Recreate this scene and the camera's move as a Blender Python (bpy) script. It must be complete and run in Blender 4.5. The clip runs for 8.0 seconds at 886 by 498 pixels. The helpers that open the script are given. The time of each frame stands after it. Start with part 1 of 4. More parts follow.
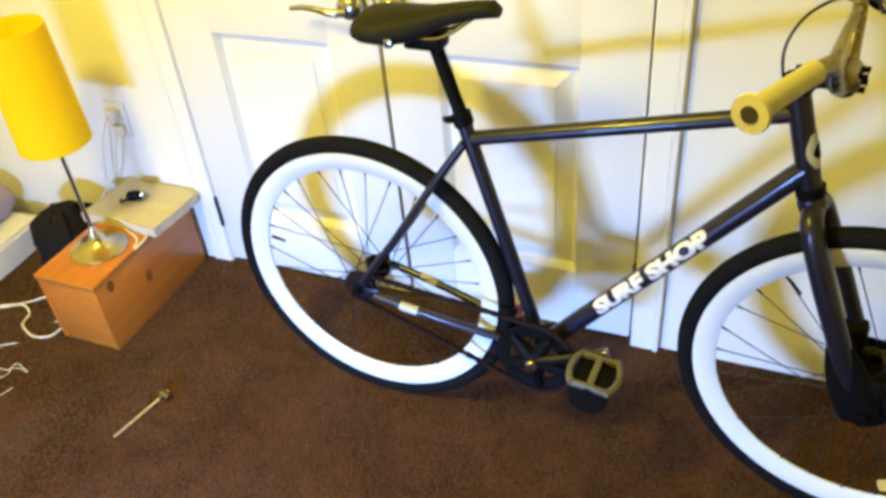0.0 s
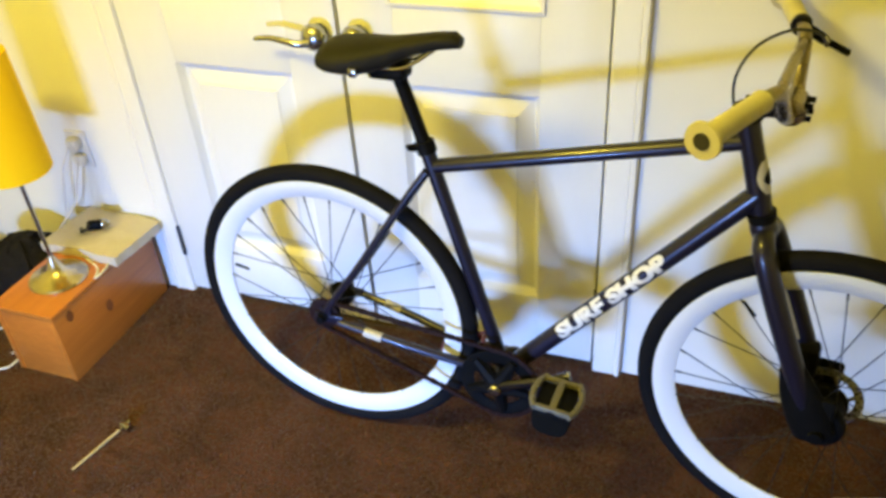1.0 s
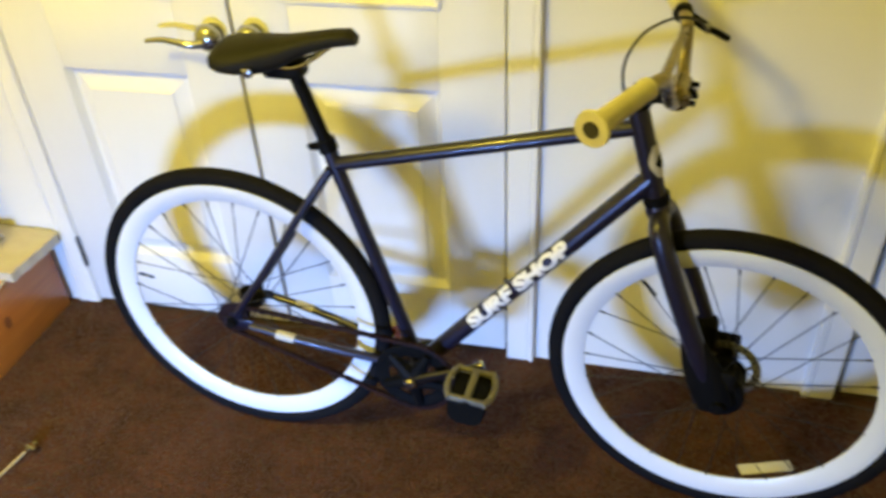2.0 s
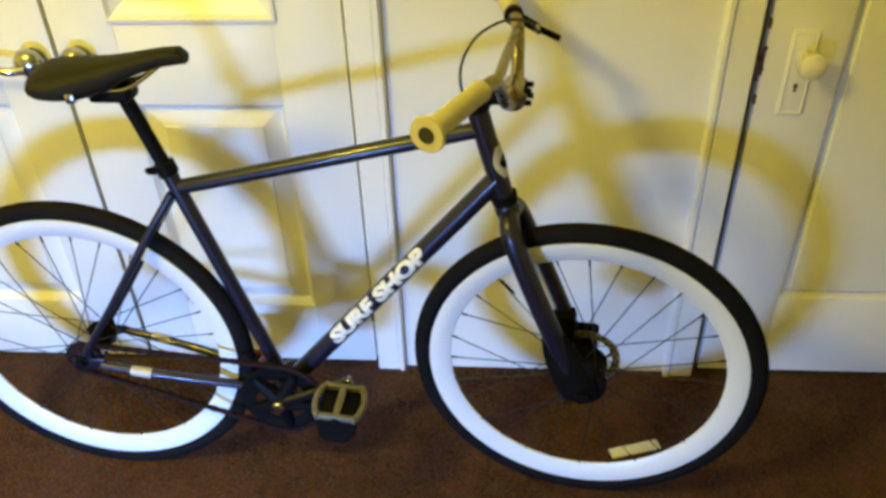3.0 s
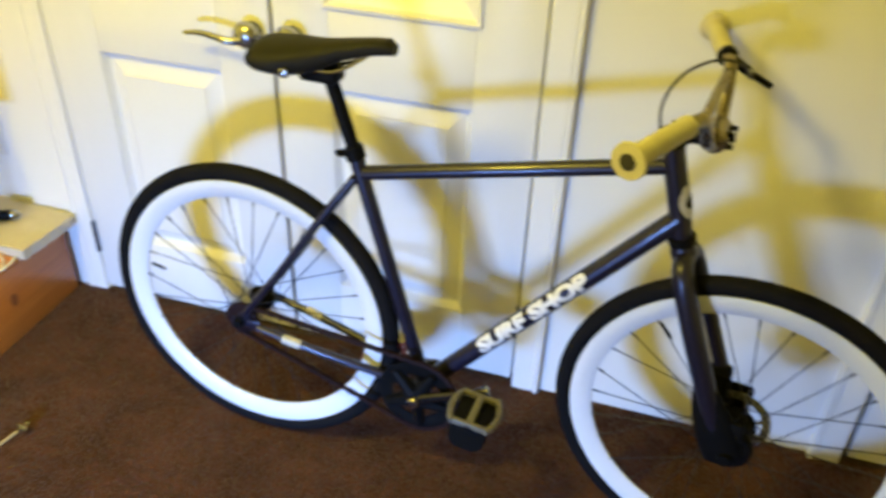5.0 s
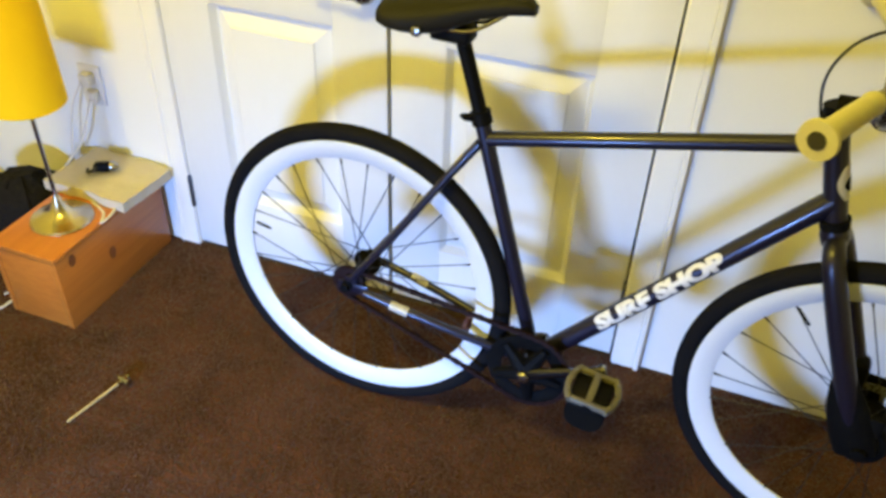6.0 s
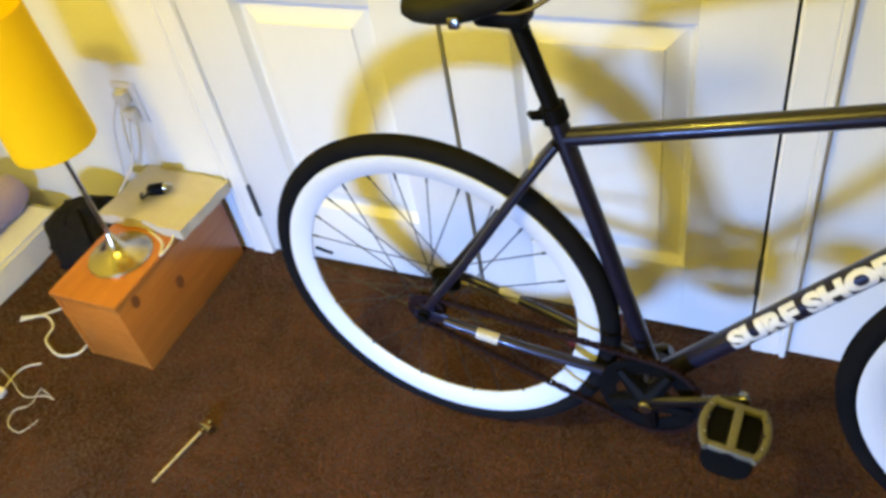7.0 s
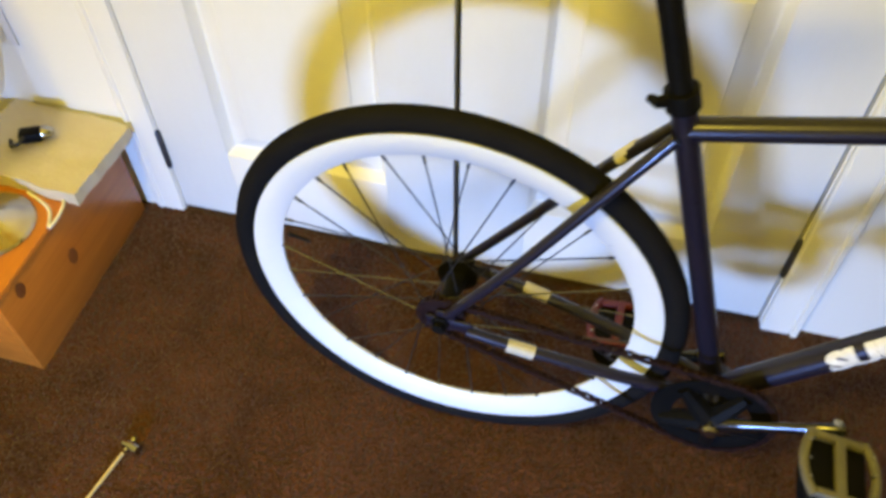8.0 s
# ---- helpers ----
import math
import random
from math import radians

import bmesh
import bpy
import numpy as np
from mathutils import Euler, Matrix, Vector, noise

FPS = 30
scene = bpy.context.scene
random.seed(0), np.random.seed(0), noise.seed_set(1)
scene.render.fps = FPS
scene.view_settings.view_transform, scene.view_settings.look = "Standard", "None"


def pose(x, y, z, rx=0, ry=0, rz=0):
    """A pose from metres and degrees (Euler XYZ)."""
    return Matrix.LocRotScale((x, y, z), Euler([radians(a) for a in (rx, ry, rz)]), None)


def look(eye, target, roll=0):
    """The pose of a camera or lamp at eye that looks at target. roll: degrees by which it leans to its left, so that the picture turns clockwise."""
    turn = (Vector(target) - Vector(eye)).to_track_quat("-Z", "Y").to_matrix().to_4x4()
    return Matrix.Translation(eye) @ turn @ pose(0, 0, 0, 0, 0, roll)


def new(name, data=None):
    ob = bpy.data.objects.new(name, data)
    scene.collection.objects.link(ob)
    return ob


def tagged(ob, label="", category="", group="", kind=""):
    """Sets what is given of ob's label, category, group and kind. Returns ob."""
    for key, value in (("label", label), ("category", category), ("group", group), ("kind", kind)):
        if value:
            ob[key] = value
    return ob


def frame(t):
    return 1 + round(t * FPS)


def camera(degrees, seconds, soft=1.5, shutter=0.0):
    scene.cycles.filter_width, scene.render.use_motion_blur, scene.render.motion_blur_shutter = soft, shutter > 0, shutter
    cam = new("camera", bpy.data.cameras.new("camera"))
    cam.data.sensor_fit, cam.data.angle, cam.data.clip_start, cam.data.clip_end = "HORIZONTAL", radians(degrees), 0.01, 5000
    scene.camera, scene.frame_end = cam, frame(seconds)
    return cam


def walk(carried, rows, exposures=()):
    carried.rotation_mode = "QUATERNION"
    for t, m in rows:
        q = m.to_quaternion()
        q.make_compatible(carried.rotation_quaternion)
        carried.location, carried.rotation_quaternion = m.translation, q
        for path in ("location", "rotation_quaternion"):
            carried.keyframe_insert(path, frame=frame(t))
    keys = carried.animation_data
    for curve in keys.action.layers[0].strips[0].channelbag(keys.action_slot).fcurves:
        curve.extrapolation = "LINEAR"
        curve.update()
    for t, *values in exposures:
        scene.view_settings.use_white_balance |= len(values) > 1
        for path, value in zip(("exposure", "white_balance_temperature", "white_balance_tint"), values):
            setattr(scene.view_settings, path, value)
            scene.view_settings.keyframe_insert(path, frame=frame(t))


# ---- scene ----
cam = camera(56.36, 8.0, soft=3.2, shutter=0.4)
PATH = [
    (0, (0.8345, -1.5714, 1.5259), (0.1884, -0.2080, 0.3710), -5.82),
    (0.5, (0.8318, -1.5916, 1.5332), (0.1875, -0.1804, 0.4362), -5.25),
    (1, (0.8406, -1.5920, 1.5308), (0.2631, -0.1577, 0.4265), -4.10),
    (1.5, (0.8436, -1.5957, 1.5335), (0.3265, -0.1333, 0.4361), -3.02),
    (2, (0.8641, -1.5885, 1.5357), (0.4655, -0.1108, 0.4099), -3.15),
    (2.2, (0.8715, -1.5986, 1.5401), (0.5749, -0.0862, 0.4289), -2.33),
    (3.3, (0.9105, -1.5618, 1.5246), (0.7883, -0.0317, 0.4049), -1.99),
    (3.5, (0.9100, -1.5684, 1.5268), (0.7810, -0.0100, 0.4477), -1.80),
    (4, (0.9071, -1.5680, 1.5300), (0.7560, 0.0151, 0.4902), -1.52),
    (4.5, (0.8863, -1.5678, 1.5217), (0.6204, -0.0309, 0.4367), -0.29),
    (5, (0.8423, -1.5827, 1.5169), (0.4175, -0.0791, 0.4358), 2.27),
    (5.2, (0.8196, -1.5902, 1.5117), (0.3126, -0.1096, 0.4343), 2.28),
    (6.3, (0.6553, -1.5450, 1.4840), (0.1556, -0.1460, 0.2995), 2.17),
    (6.5, (0.6446, -1.4648, 1.4781), (0.0102, -0.1335, 0.2800), -3.74),
    (6.7, (0.6370, -1.3535, 1.4743), (-0.0795, -0.1442, 0.1959), -10.48),
    (6.8, (0.6414, -1.3146, 1.4436), (-0.1138, -0.1230, 0.1710), -12.05),
    (7, (0.6273, -1.2297, 1.4568), (-0.0858, -0.0335, 0.1643), -12.15),
    (7.2, (0.5968, -1.1757, 1.4430), (-0.0883, -0.0156, 0.1033), -11.81),
    (7.5, (0.4797, -1.1190, 1.4165), (-0.0790, 0.0966, 0.0674), -6.46),
    (8, (0.2216, -1.0146, 1.3686), (-0.0750, 0.1224, -0.1244), -0.50),
]
EXPOSURES = [(0.0, 0.24, 6450, 12), (1.0, 0.08, 6400, 12), (2.0, -0.02, 6400, 12), (3.5, -0.10, 6050, 11.5), (4.0, -0.02, 6000, 12.5), (4.5, -0.04, 6150, 12.5), (5.0, -0.06, 6200, 12), (6.5, 0.0, 6450, 12), (7.0, -0.06, 6500, 12), (8.0, -0.08, 7000, 12.5)]
walk(cam, [(t, look(eye, target, roll)) for t, eye, target, roll in PATH], EXPOSURES)

# ---- light: a warm bulb under the ceiling and a cool light low behind the camera ----
world = bpy.data.worlds.new("room_dark")
world.use_nodes = True
world.node_tree.nodes["Background"].inputs["Color"].default_value = (0.9, 0.8, 0.6, 1)
world.node_tree.nodes["Background"].inputs["Strength"].default_value = 0.02
scene.world = world

WARM_AT = Vector((-0.34, -1.40, 2.22))
COOL_AT = Vector((-0.10, -2.70, 0.45))
bulb = bpy.data.lights.new("ceiling_bulb", "POINT")
bulb.energy, bulb.color, bulb.shadow_soft_size = 98.0, (1.0, 0.80, 0.085), 0.12
new("ceiling_bulb", bulb).location = WARM_AT
# cool source placed from its cast shadows; that it is a screen is assumed
glow = bpy.data.lights.new("cool_low_light", "AREA")
glow.shape, glow.size, glow.size_y = "RECTANGLE", 0.44, 0.27
glow.energy, glow.color, glow.spread = 54.0, (0.225, 0.43, 0.96), radians(95)
new("cool_low_light", glow).matrix_world = look(COOL_AT, (0.05, 0.0, -1.06))


# ---- materials ----
def shader(name, color, rough=0.5, metal=0.0, spot=None, scale=20.0, amount=0.35, grain=300.0, bump=0.15, depth=0.001, spec=0.5, stretch=(1, 1, 1), coat=0.0, sheen=0.0, edge=(0.38, 0.68)):
    """Two scales of variation in colour, roughness and relief; sizes are in cycles a metre."""
    mat = bpy.data.materials.new(name)
    mat.use_nodes = True
    nodes, links = mat.node_tree.nodes, mat.node_tree.links
    b = nodes["Principled BSDF"]
    b.inputs["Metallic"].default_value = metal
    b.inputs["Specular IOR Level"].default_value = spec
    b.inputs["Coat Weight"].default_value = coat
    b.inputs["Sheen Weight"].default_value = sheen
    at = nodes.new("ShaderNodeTexCoord")
    mapping = nodes.new("ShaderNodeMapping")
    mapping.inputs["Scale"].default_value = stretch
    links.new(at.outputs["Object"], mapping.inputs["Vector"])
    big, small = nodes.new("ShaderNodeTexNoise"), nodes.new("ShaderNodeTexNoise")
    for n, k in ((big, scale), (small, grain)):
        n.inputs["Scale"].default_value = k
        n.inputs["Detail"].default_value = 4
        links.new(mapping.outputs["Vector"], n.inputs["Vector"])
    mix = nodes.new("ShaderNodeMix")
    mix.data_type = "RGBA"
    mix.inputs["A"].default_value = (*color, 1)
    mix.inputs["B"].default_value = (*(spot or [c * 0.6 for c in color]), 1)
    ramp = nodes.new("ShaderNodeMapRange")
    ramp.inputs["From Min"].default_value, ramp.inputs["From Max"].default_value = edge
    ramp.inputs["To Max"].default_value = amount
    add = nodes.new("ShaderNodeMath")
    add.operation = "MULTIPLY_ADD"
    add.inputs[1].default_value = 0.45
    links.new(small.outputs["Fac"], add.inputs[0])
    half = nodes.new("ShaderNodeMath")
    half.operation = "MULTIPLY"
    half.inputs[1].default_value = 0.55
    links.new(big.outputs["Fac"], half.inputs[0])
    links.new(half.outputs[0], add.inputs[2])
    links.new(add.outputs[0], ramp.inputs["Value"])
    links.new(ramp.outputs["Result"], mix.inputs["Factor"])
    links.new(mix.outputs["Result"], b.inputs["Base Color"])
    rr = nodes.new("ShaderNodeMapRange")
    rr.inputs["To Min"].default_value, rr.inputs["To Max"].default_value = max(rough - 0.08, 0.02), min(rough + 0.1, 1)
    links.new(big.outputs["Fac"], rr.inputs["Value"])
    links.new(rr.outputs["Result"], b.inputs["Roughness"])
    relief = nodes.new("ShaderNodeBump")
    relief.inputs["Strength"].default_value, relief.inputs["Distance"].default_value = bump, depth
    links.new(small.outputs["Fac"], relief.inputs["Height"])
    links.new(relief.outputs["Normal"], b.inputs["Normal"])
    return mat


PAINT_WALL = shader("wall_paint", (0.78, 0.77, 0.74), 0.6, scale=3, amount=0.16, grain=140, bump=0.25, depth=0.0015, spot=(0.70, 0.68, 0.63))
PAINT_DOOR = shader("door_paint", (0.80, 0.79, 0.76), 0.38, scale=5, amount=0.18, grain=90, bump=0.18, depth=0.001, spot=(0.71, 0.69, 0.63), stretch=(1, 1, 0.25))
PAINT_CEILING = shader("ceiling_paint", (0.75, 0.74, 0.70), 0.8)
CARPET = shader("carpet_pile", (0.068, 0.0275, 0.0146), 0.95, spot=(0.040, 0.016, 0.0083), scale=9, amount=0.95, grain=190, bump=1.0, depth=0.012, spec=0.1, sheen=0.15, edge=(0.42, 0.60))
TUFT = shader("carpet_tuft", (0.096, 0.0375, 0.0196), 0.95, spot=(0.044, 0.018, 0.0097), scale=4, amount=1.0, grain=22, bump=0.2, spec=0.1, edge=(0.41, 0.59))
FRAME_PAINT = shader("gunmetal_paint", (0.017, 0.0165, 0.036), 0.30, metal=0.45, spot=(0.013, 0.011, 0.023), scale=25, amount=0.4, grain=600, bump=0.05, coat=0.3)
BLACK_PART = shader("black_anodised", (0.004, 0.004, 0.0042), 0.5, metal=0.0, spec=0.06, spot=(0.007, 0.007, 0.007), scale=40, amount=0.5)
RUBBER = shader("tyre_rubber", (0.0065, 0.0065, 0.0075), 0.75, spot=(0.012, 0.011, 0.011), scale=15, amount=0.7, grain=350, bump=0.4, spec=0.05)
RIM_WHITE = shader("white_rim_coat", (0.68, 0.72, 0.79), 0.30, spot=(0.66, 0.68, 0.71), scale=8, amount=0.25, grain=200, bump=0.04)
STEEL = shader("polished_steel", (0.42, 0.42, 0.42), 0.18, metal=1.0, spot=(0.40, 0.38, 0.35), scale=60, amount=0.4, bump=0.03)
CRANK_BLACK = shader("glossy_crank", (0.05, 0.05, 0.055), 0.14, metal=0.9, spot=(0.03, 0.03, 0.03), scale=40, coat=0.5)
ROTOR_STEEL = shader("brushed_rotor_steel", (0.24, 0.24, 0.245), 0.5, metal=0.45, spot=(0.14, 0.14, 0.14), scale=60)
SPOKE_STEEL = shader("dark_spoke_steel", (0.05, 0.048, 0.048), 0.38, metal=0.9, spot=(0.05, 0.05, 0.05), scale=60)
BAR_STEEL = shader("aged_chrome", (0.33, 0.29, 0.22), 0.25, metal=1.0, spot=(0.26, 0.20, 0.12), scale=35, amount=0.5, bump=0.05)
SADDLE = shader("saddle_leather", (0.009, 0.0085, 0.006), 0.62, spot=(0.017, 0.016, 0.011), scale=30, amount=0.6, grain=500, bump=0.3, spec=0.2)
CREAM_RUBBER = shader("cream_rubber", (0.56, 0.53, 0.38), 0.6, spot=(0.42, 0.37, 0.22), scale=30, amount=0.5, grain=300, bump=0.4)
PEDAL_CREAM = shader("cream_pedal_resin", (0.13, 0.124, 0.098), 0.5, spot=(0.10, 0.085, 0.05), scale=40, amount=0.6)
CHAIN_RED = shader("oiled_red_chain", (0.030, 0.011, 0.010), 0.4, metal=0.5, spot=(0.012, 0.008, 0.008), scale=90, amount=0.8)
RED_RESIN = shader("dark_red_resin", (0.10, 0.008, 0.007), 0.45, spot=(0.07, 0.006, 0.006), scale=40)
STRAP = shader("black_webbing", (0.005, 0.005, 0.005), 0.9, spot=(0.009, 0.009, 0.009), grain=900, bump=0.5, spec=0.04)
DECAL_WHITE = shader("white_decal", (0.72, 0.72, 0.71), 0.45, spot=(0.55, 0.52, 0.45), scale=70, amount=0.6)
DECAL_CREAM = shader("cream_decal", (0.52, 0.50, 0.43), 0.45, spot=(0.36, 0.33, 0.25), scale=70, amount=0.6)
CABLE_BLACK = shader("black_cable", (0.014, 0.014, 0.014), 0.45)
PINE = shader("varnished_pine", (0.52, 0.172, 0.023), 0.32, spot=(0.34, 0.095, 0.011), scale=7, amount=0.8, grain=40, bump=0.12, stretch=(1, 0.18, 4), coat=0.15)
KNOT = shader("pine_knot", (0.19, 0.055, 0.010), 0.45, spot=(0.24, 0.08, 0.02), scale=60, amount=0.7)
SHADE_YELLOW = shader("yellow_shade_fabric", (0.93, 0.60, 0.004), 0.85, spot=(0.86, 0.50, 0.0), scale=5, amount=0.4, grain=700, bump=0.25, spec=0.2)
BRASS_STEEL = shader("brushed_lamp_base", (0.58, 0.52, 0.40), 0.20, metal=1.0, spot=(0.45, 0.38, 0.26), scale=50, amount=0.4)
PAPER_CREAM = shader("cream_foam_sheet", (0.57, 0.52, 0.42), 0.7, spot=(0.50, 0.43, 0.30), scale=12, amount=0.6, grain=120, bump=0.4, depth=0.003)
CORD_WHITE = shader("white_cord", (0.74, 0.70, 0.62), 0.5, spot=(0.6, 0.55, 0.45))
CLOTH_LAVENDER = shader("lavender_blanket", (0.36, 0.28, 0.40), 0.9, spot=(0.26, 0.19, 0.30), scale=10, amount=0.7, grain=250, bump=0.6, depth=0.003, sheen=0.3)
CLOTH_WHITE = shader("white_ticking", (0.72, 0.70, 0.66), 0.85, spot=(0.55, 0.53, 0.56), scale=7, amount=0.6, grain=250, bump=0.5, depth=0.003)
CLOTH_BLACK = shader("black_nylon", (0.006, 0.0055, 0.0055), 0.8, spot=(0.014, 0.012, 0.012), scale=25, amount=0.8, grain=60, bump=0.9, depth=0.010, spec=0.12)
WORN_BRASS = shader("worn_brass", (0.62, 0.50, 0.26), 0.45, metal=0.25, spot=(0.42, 0.30, 0.13), scale=60, amount=0.6)
HINGE_STEEL = shader("dark_hinge_steel", (0.10, 0.10, 0.11), 0.45, metal=0.8, spot=(0.05, 0.045, 0.04), scale=60)
RUST = shader("rusty_latch", (0.14, 0.06, 0.035), 0.7, metal=0.4, spot=(0.05, 0.02, 0.012), scale=80, amount=0.8)
PLATE_CREAM = shader("cream_painted_plate", (0.76, 0.72, 0.58), 0.4, spot=(0.60, 0.54, 0.38), scale=60, amount=0.5)
# near-black colour that stands for the shade inside gaps and holes
HOLLOW_SHADE = shader("painted_hollow_shade", (0.03, 0.027, 0.02), 0.9)
SCREEN_BODY = shader("screen_plastic", (0.02, 0.02, 0.022), 0.5)


# ---- helpers of this scene ----
def part(name, bm, mat, parent=None, label="", smooth=True, m=None):
    mesh = bpy.data.meshes.new(name)
    bmesh.ops.recalc_face_normals(bm, faces=bm.faces)
    bm.to_mesh(mesh)
    bm.free()
    mesh.materials.append(mat)
    if smooth:
        mesh.polygons.foreach_set("use_smooth", [True] * len(mesh.polygons))
        mesh.set_sharp_from_angle(angle=radians(38))
    ob = new(name, mesh)
    ob.parent = parent
    if m is not None:
        ob.matrix_local = m
    return tagged(ob, label)


def share(ob, parent, m):
    twin = new(ob.name.split(".")[0], ob.data)
    twin.parent = parent
    twin.matrix_local = m
    return twin


def thing(name, m, label, category, group="", kind=""):
    ob = new(name)
    ob.empty_display_size = 0.05
    ob.matrix_world = m
    return tagged(ob, label, category, group, kind)


def box(x0, x1, y0, y1, z0, z1, bevel=0.0, bm=None, seg=2):
    bm = bm or bmesh.new()
    made = bmesh.ops.create_cube(bm, size=1)["verts"]
    for v in made:
        v.co = Vector(((x0 + x1) / 2 + v.co.x * (x1 - x0), (y0 + y1) / 2 + v.co.y * (y1 - y0), (z0 + z1) / 2 + v.co.z * (z1 - z0)))
    if bevel:
        edges = list({e for v in made for e in v.link_edges})
        bmesh.ops.bevel(bm, geom=edges, offset=bevel, segments=seg, affect="EDGES", profile=0.5)
    return bm


def tube(points, radii, sides=14, bm=None, closed=False, squash=1.0, cap=True):
    """A tube along points; radii is one number or one a point. squash flattens it across the world's y."""
    bm = bm or bmesh.new()
    pts = [Vector(p) for p in points]
    if not hasattr(radii, "__len__"):
        radii = [radii] * len(pts)
    rings, side = [], None
    for i, p in enumerate(pts):
        a, b = pts[(i - 1) % len(pts)], pts[(i + 1) % len(pts)]
        if not closed:
            a, b = (pts[i - 1] if i else p), (pts[i + 1] if i + 1 < len(pts) else p)
        d = (b - a).normalized()
        if side is None:
            side = d.cross(Vector((0, 1, 0)) if abs(d.y) < 0.8 else Vector((1, 0, 0))).normalized()
        side = (side - d * side.dot(d)).normalized()
        up = d.cross(side)
        ring = []
        for k in range(sides):
            w = 2 * math.pi * k / sides
            off = (side * math.cos(w) + up * math.sin(w)) * radii[i]
            off.y *= squash
            ring.append(bm.verts.new(p + off))
        rings.append(ring)
    n = len(rings)
    for i in range(n if closed else n - 1):
        r, q = rings[i], rings[(i + 1) % n]
        for k in range(sides):
            bm.faces.new((r[k], r[(k + 1) % sides], q[(k + 1) % sides], q[k]))
    if cap and not closed:
        bm.faces.new(rings[0][::-1])
        bm.faces.new(rings[-1])
    return bm


def smooth_line(points, steps=8):
    """Points on a Catmull-Rom curve through the given ones."""
    p = [Vector(q) for q in points]
    p = [2 * p[0] - p[1], *p, 2 * p[-1] - p[-2]]
    out = []
    for i in range(1, len(p) - 2):
        a, b, c, d = p[i - 1:i + 3]
        for k in range(steps):
            t = k / steps
            out.append(0.5 * (2 * b + (c - a) * t + (2 * a - 5 * b + 4 * c - d) * t * t + (3 * b - a - 3 * c + d) * t ** 3))
    return [*out, p[-2]]


def lathe(profile, axis="z", sides=32, bm=None, at=(0, 0, 0), closed=False):
    """Turns (radius, height) pairs round an axis through at."""
    bm = bm or bmesh.new()
    rings = []
    for r, h in profile:
        ring = []
        for k in range(sides):
            w = 2 * math.pi * k / sides
            c, s = r * math.cos(w), r * math.sin(w)
            v = {"z": (c, s, h), "y": (c, h, s), "x": (h, c, s)}[axis]
            ring.append(bm.verts.new(Vector(v) + Vector(at)))
        rings.append(ring)
    pairs = list(zip(rings, rings[1:])) + ([(rings[-1], rings[0])] if closed else [])
    for r, q in pairs:
        for k in range(sides):
            bm.faces.new((r[k], r[(k + 1) % sides], q[(k + 1) % sides], q[k]))
    if not closed:
        for ring in (rings[0], rings[-1]):
            if (ring[0].co - ring[sides // 2].co).length > 1e-4:
                bm.faces.new(ring)
    return bm


def loft(rings, bm=None):
    bm = bm or bmesh.new()
    made = [[bm.verts.new(p) for p in ring] for ring in rings]
    n = len(made[0])
    for r, q in zip(made, made[1:]):
        for k in range(n):
            bm.faces.new((r[k], r[(k + 1) % n], q[(k + 1) % n], q[k]))
    bm.faces.new(made[0][::-1])
    bm.faces.new(made[-1])
    return bm


# ---- structure: floor, walls, ceiling ----
WEST, EAST, SOUTH, TOP, DEEP = -1.85, 2.9, -3.5, 2.5, 0.13
DOOR_TOP = 2.03
C_LEFT, C_MEET, C_RIGHT = -0.620, -0.0175, 0.592   # the double doorway and where its leaves meet
D2_LEFT, D2_RIGHT = 1.408, 2.203                 # the second doorway

bm = bmesh.new()
bmesh.ops.create_grid(bm, x_segments=120, y_segments=90, size=0.5)
for v in bm.verts:
    v.co = Vector((v.co.x * (EAST - WEST + 0.2) + (EAST + WEST) / 2, v.co.y * (0.2 - SOUTH + 0.9) + (SOUTH + 0.9) / 2 - 0.1, 0))
    v.co.z = 0.0012 * noise.noise(v.co * 6)
part("floor", bm, CARPET).location.z = 0
tagged(bpy.data.objects["floor"], "worn brown carpet with mottled pile", "carpet", kind="structure")
tagged(part("ceiling", box(WEST, EAST, SOUTH, DEEP, TOP, TOP + 0.1), PAINT_CEILING, smooth=False), "plain white ceiling", "ceiling", kind="structure")

bm = bmesh.new()
for x0, x1, z0, z1 in ((WEST, C_LEFT - 0.004, 0, TOP), (C_LEFT - 0.004, C_RIGHT + 0.004, DOOR_TOP + 0.008, TOP), (C_RIGHT + 0.004, D2_LEFT - 0.004, 0, TOP),
                       (D2_LEFT - 0.004, D2_RIGHT + 0.004, DOOR_TOP + 0.008, TOP), (D2_RIGHT + 0.004, EAST, 0, TOP)):
    box(x0, x1, 0.0, DEEP, z0, z1, bm=bm)
tagged(part("wall_north", bm, PAINT_WALL, smooth=False), "white painted wall round two doorways", "wall", kind="structure")
tagged(part("wall_west", box(WEST - 0.1, WEST, SOUTH, DEEP, 0, TOP), PAINT_WALL, smooth=False), "plain white painted wall", "wall", kind="structure")
tagged(part("wall_east", box(EAST, EAST + 0.1, SOUTH, DEEP, 0, TOP), PAINT_WALL, smooth=False), "plain white painted wall", "wall", kind="structure")
tagged(part("wall_south", box(WEST, EAST, SOUTH - 0.1, SOUTH, 0, TOP), PAINT_WALL, smooth=False), "plain white painted wall", "wall", kind="structure")
# unseen backing, coloured dark so that the door gaps read as shaded
tagged(part("closet_back", box(-0.9, 2.5, 0.40, 0.46, 0, TOP), HOLLOW_SHADE, smooth=False), "dark-coloured backing that stands for the shade behind the doors", "wall", kind="structure")


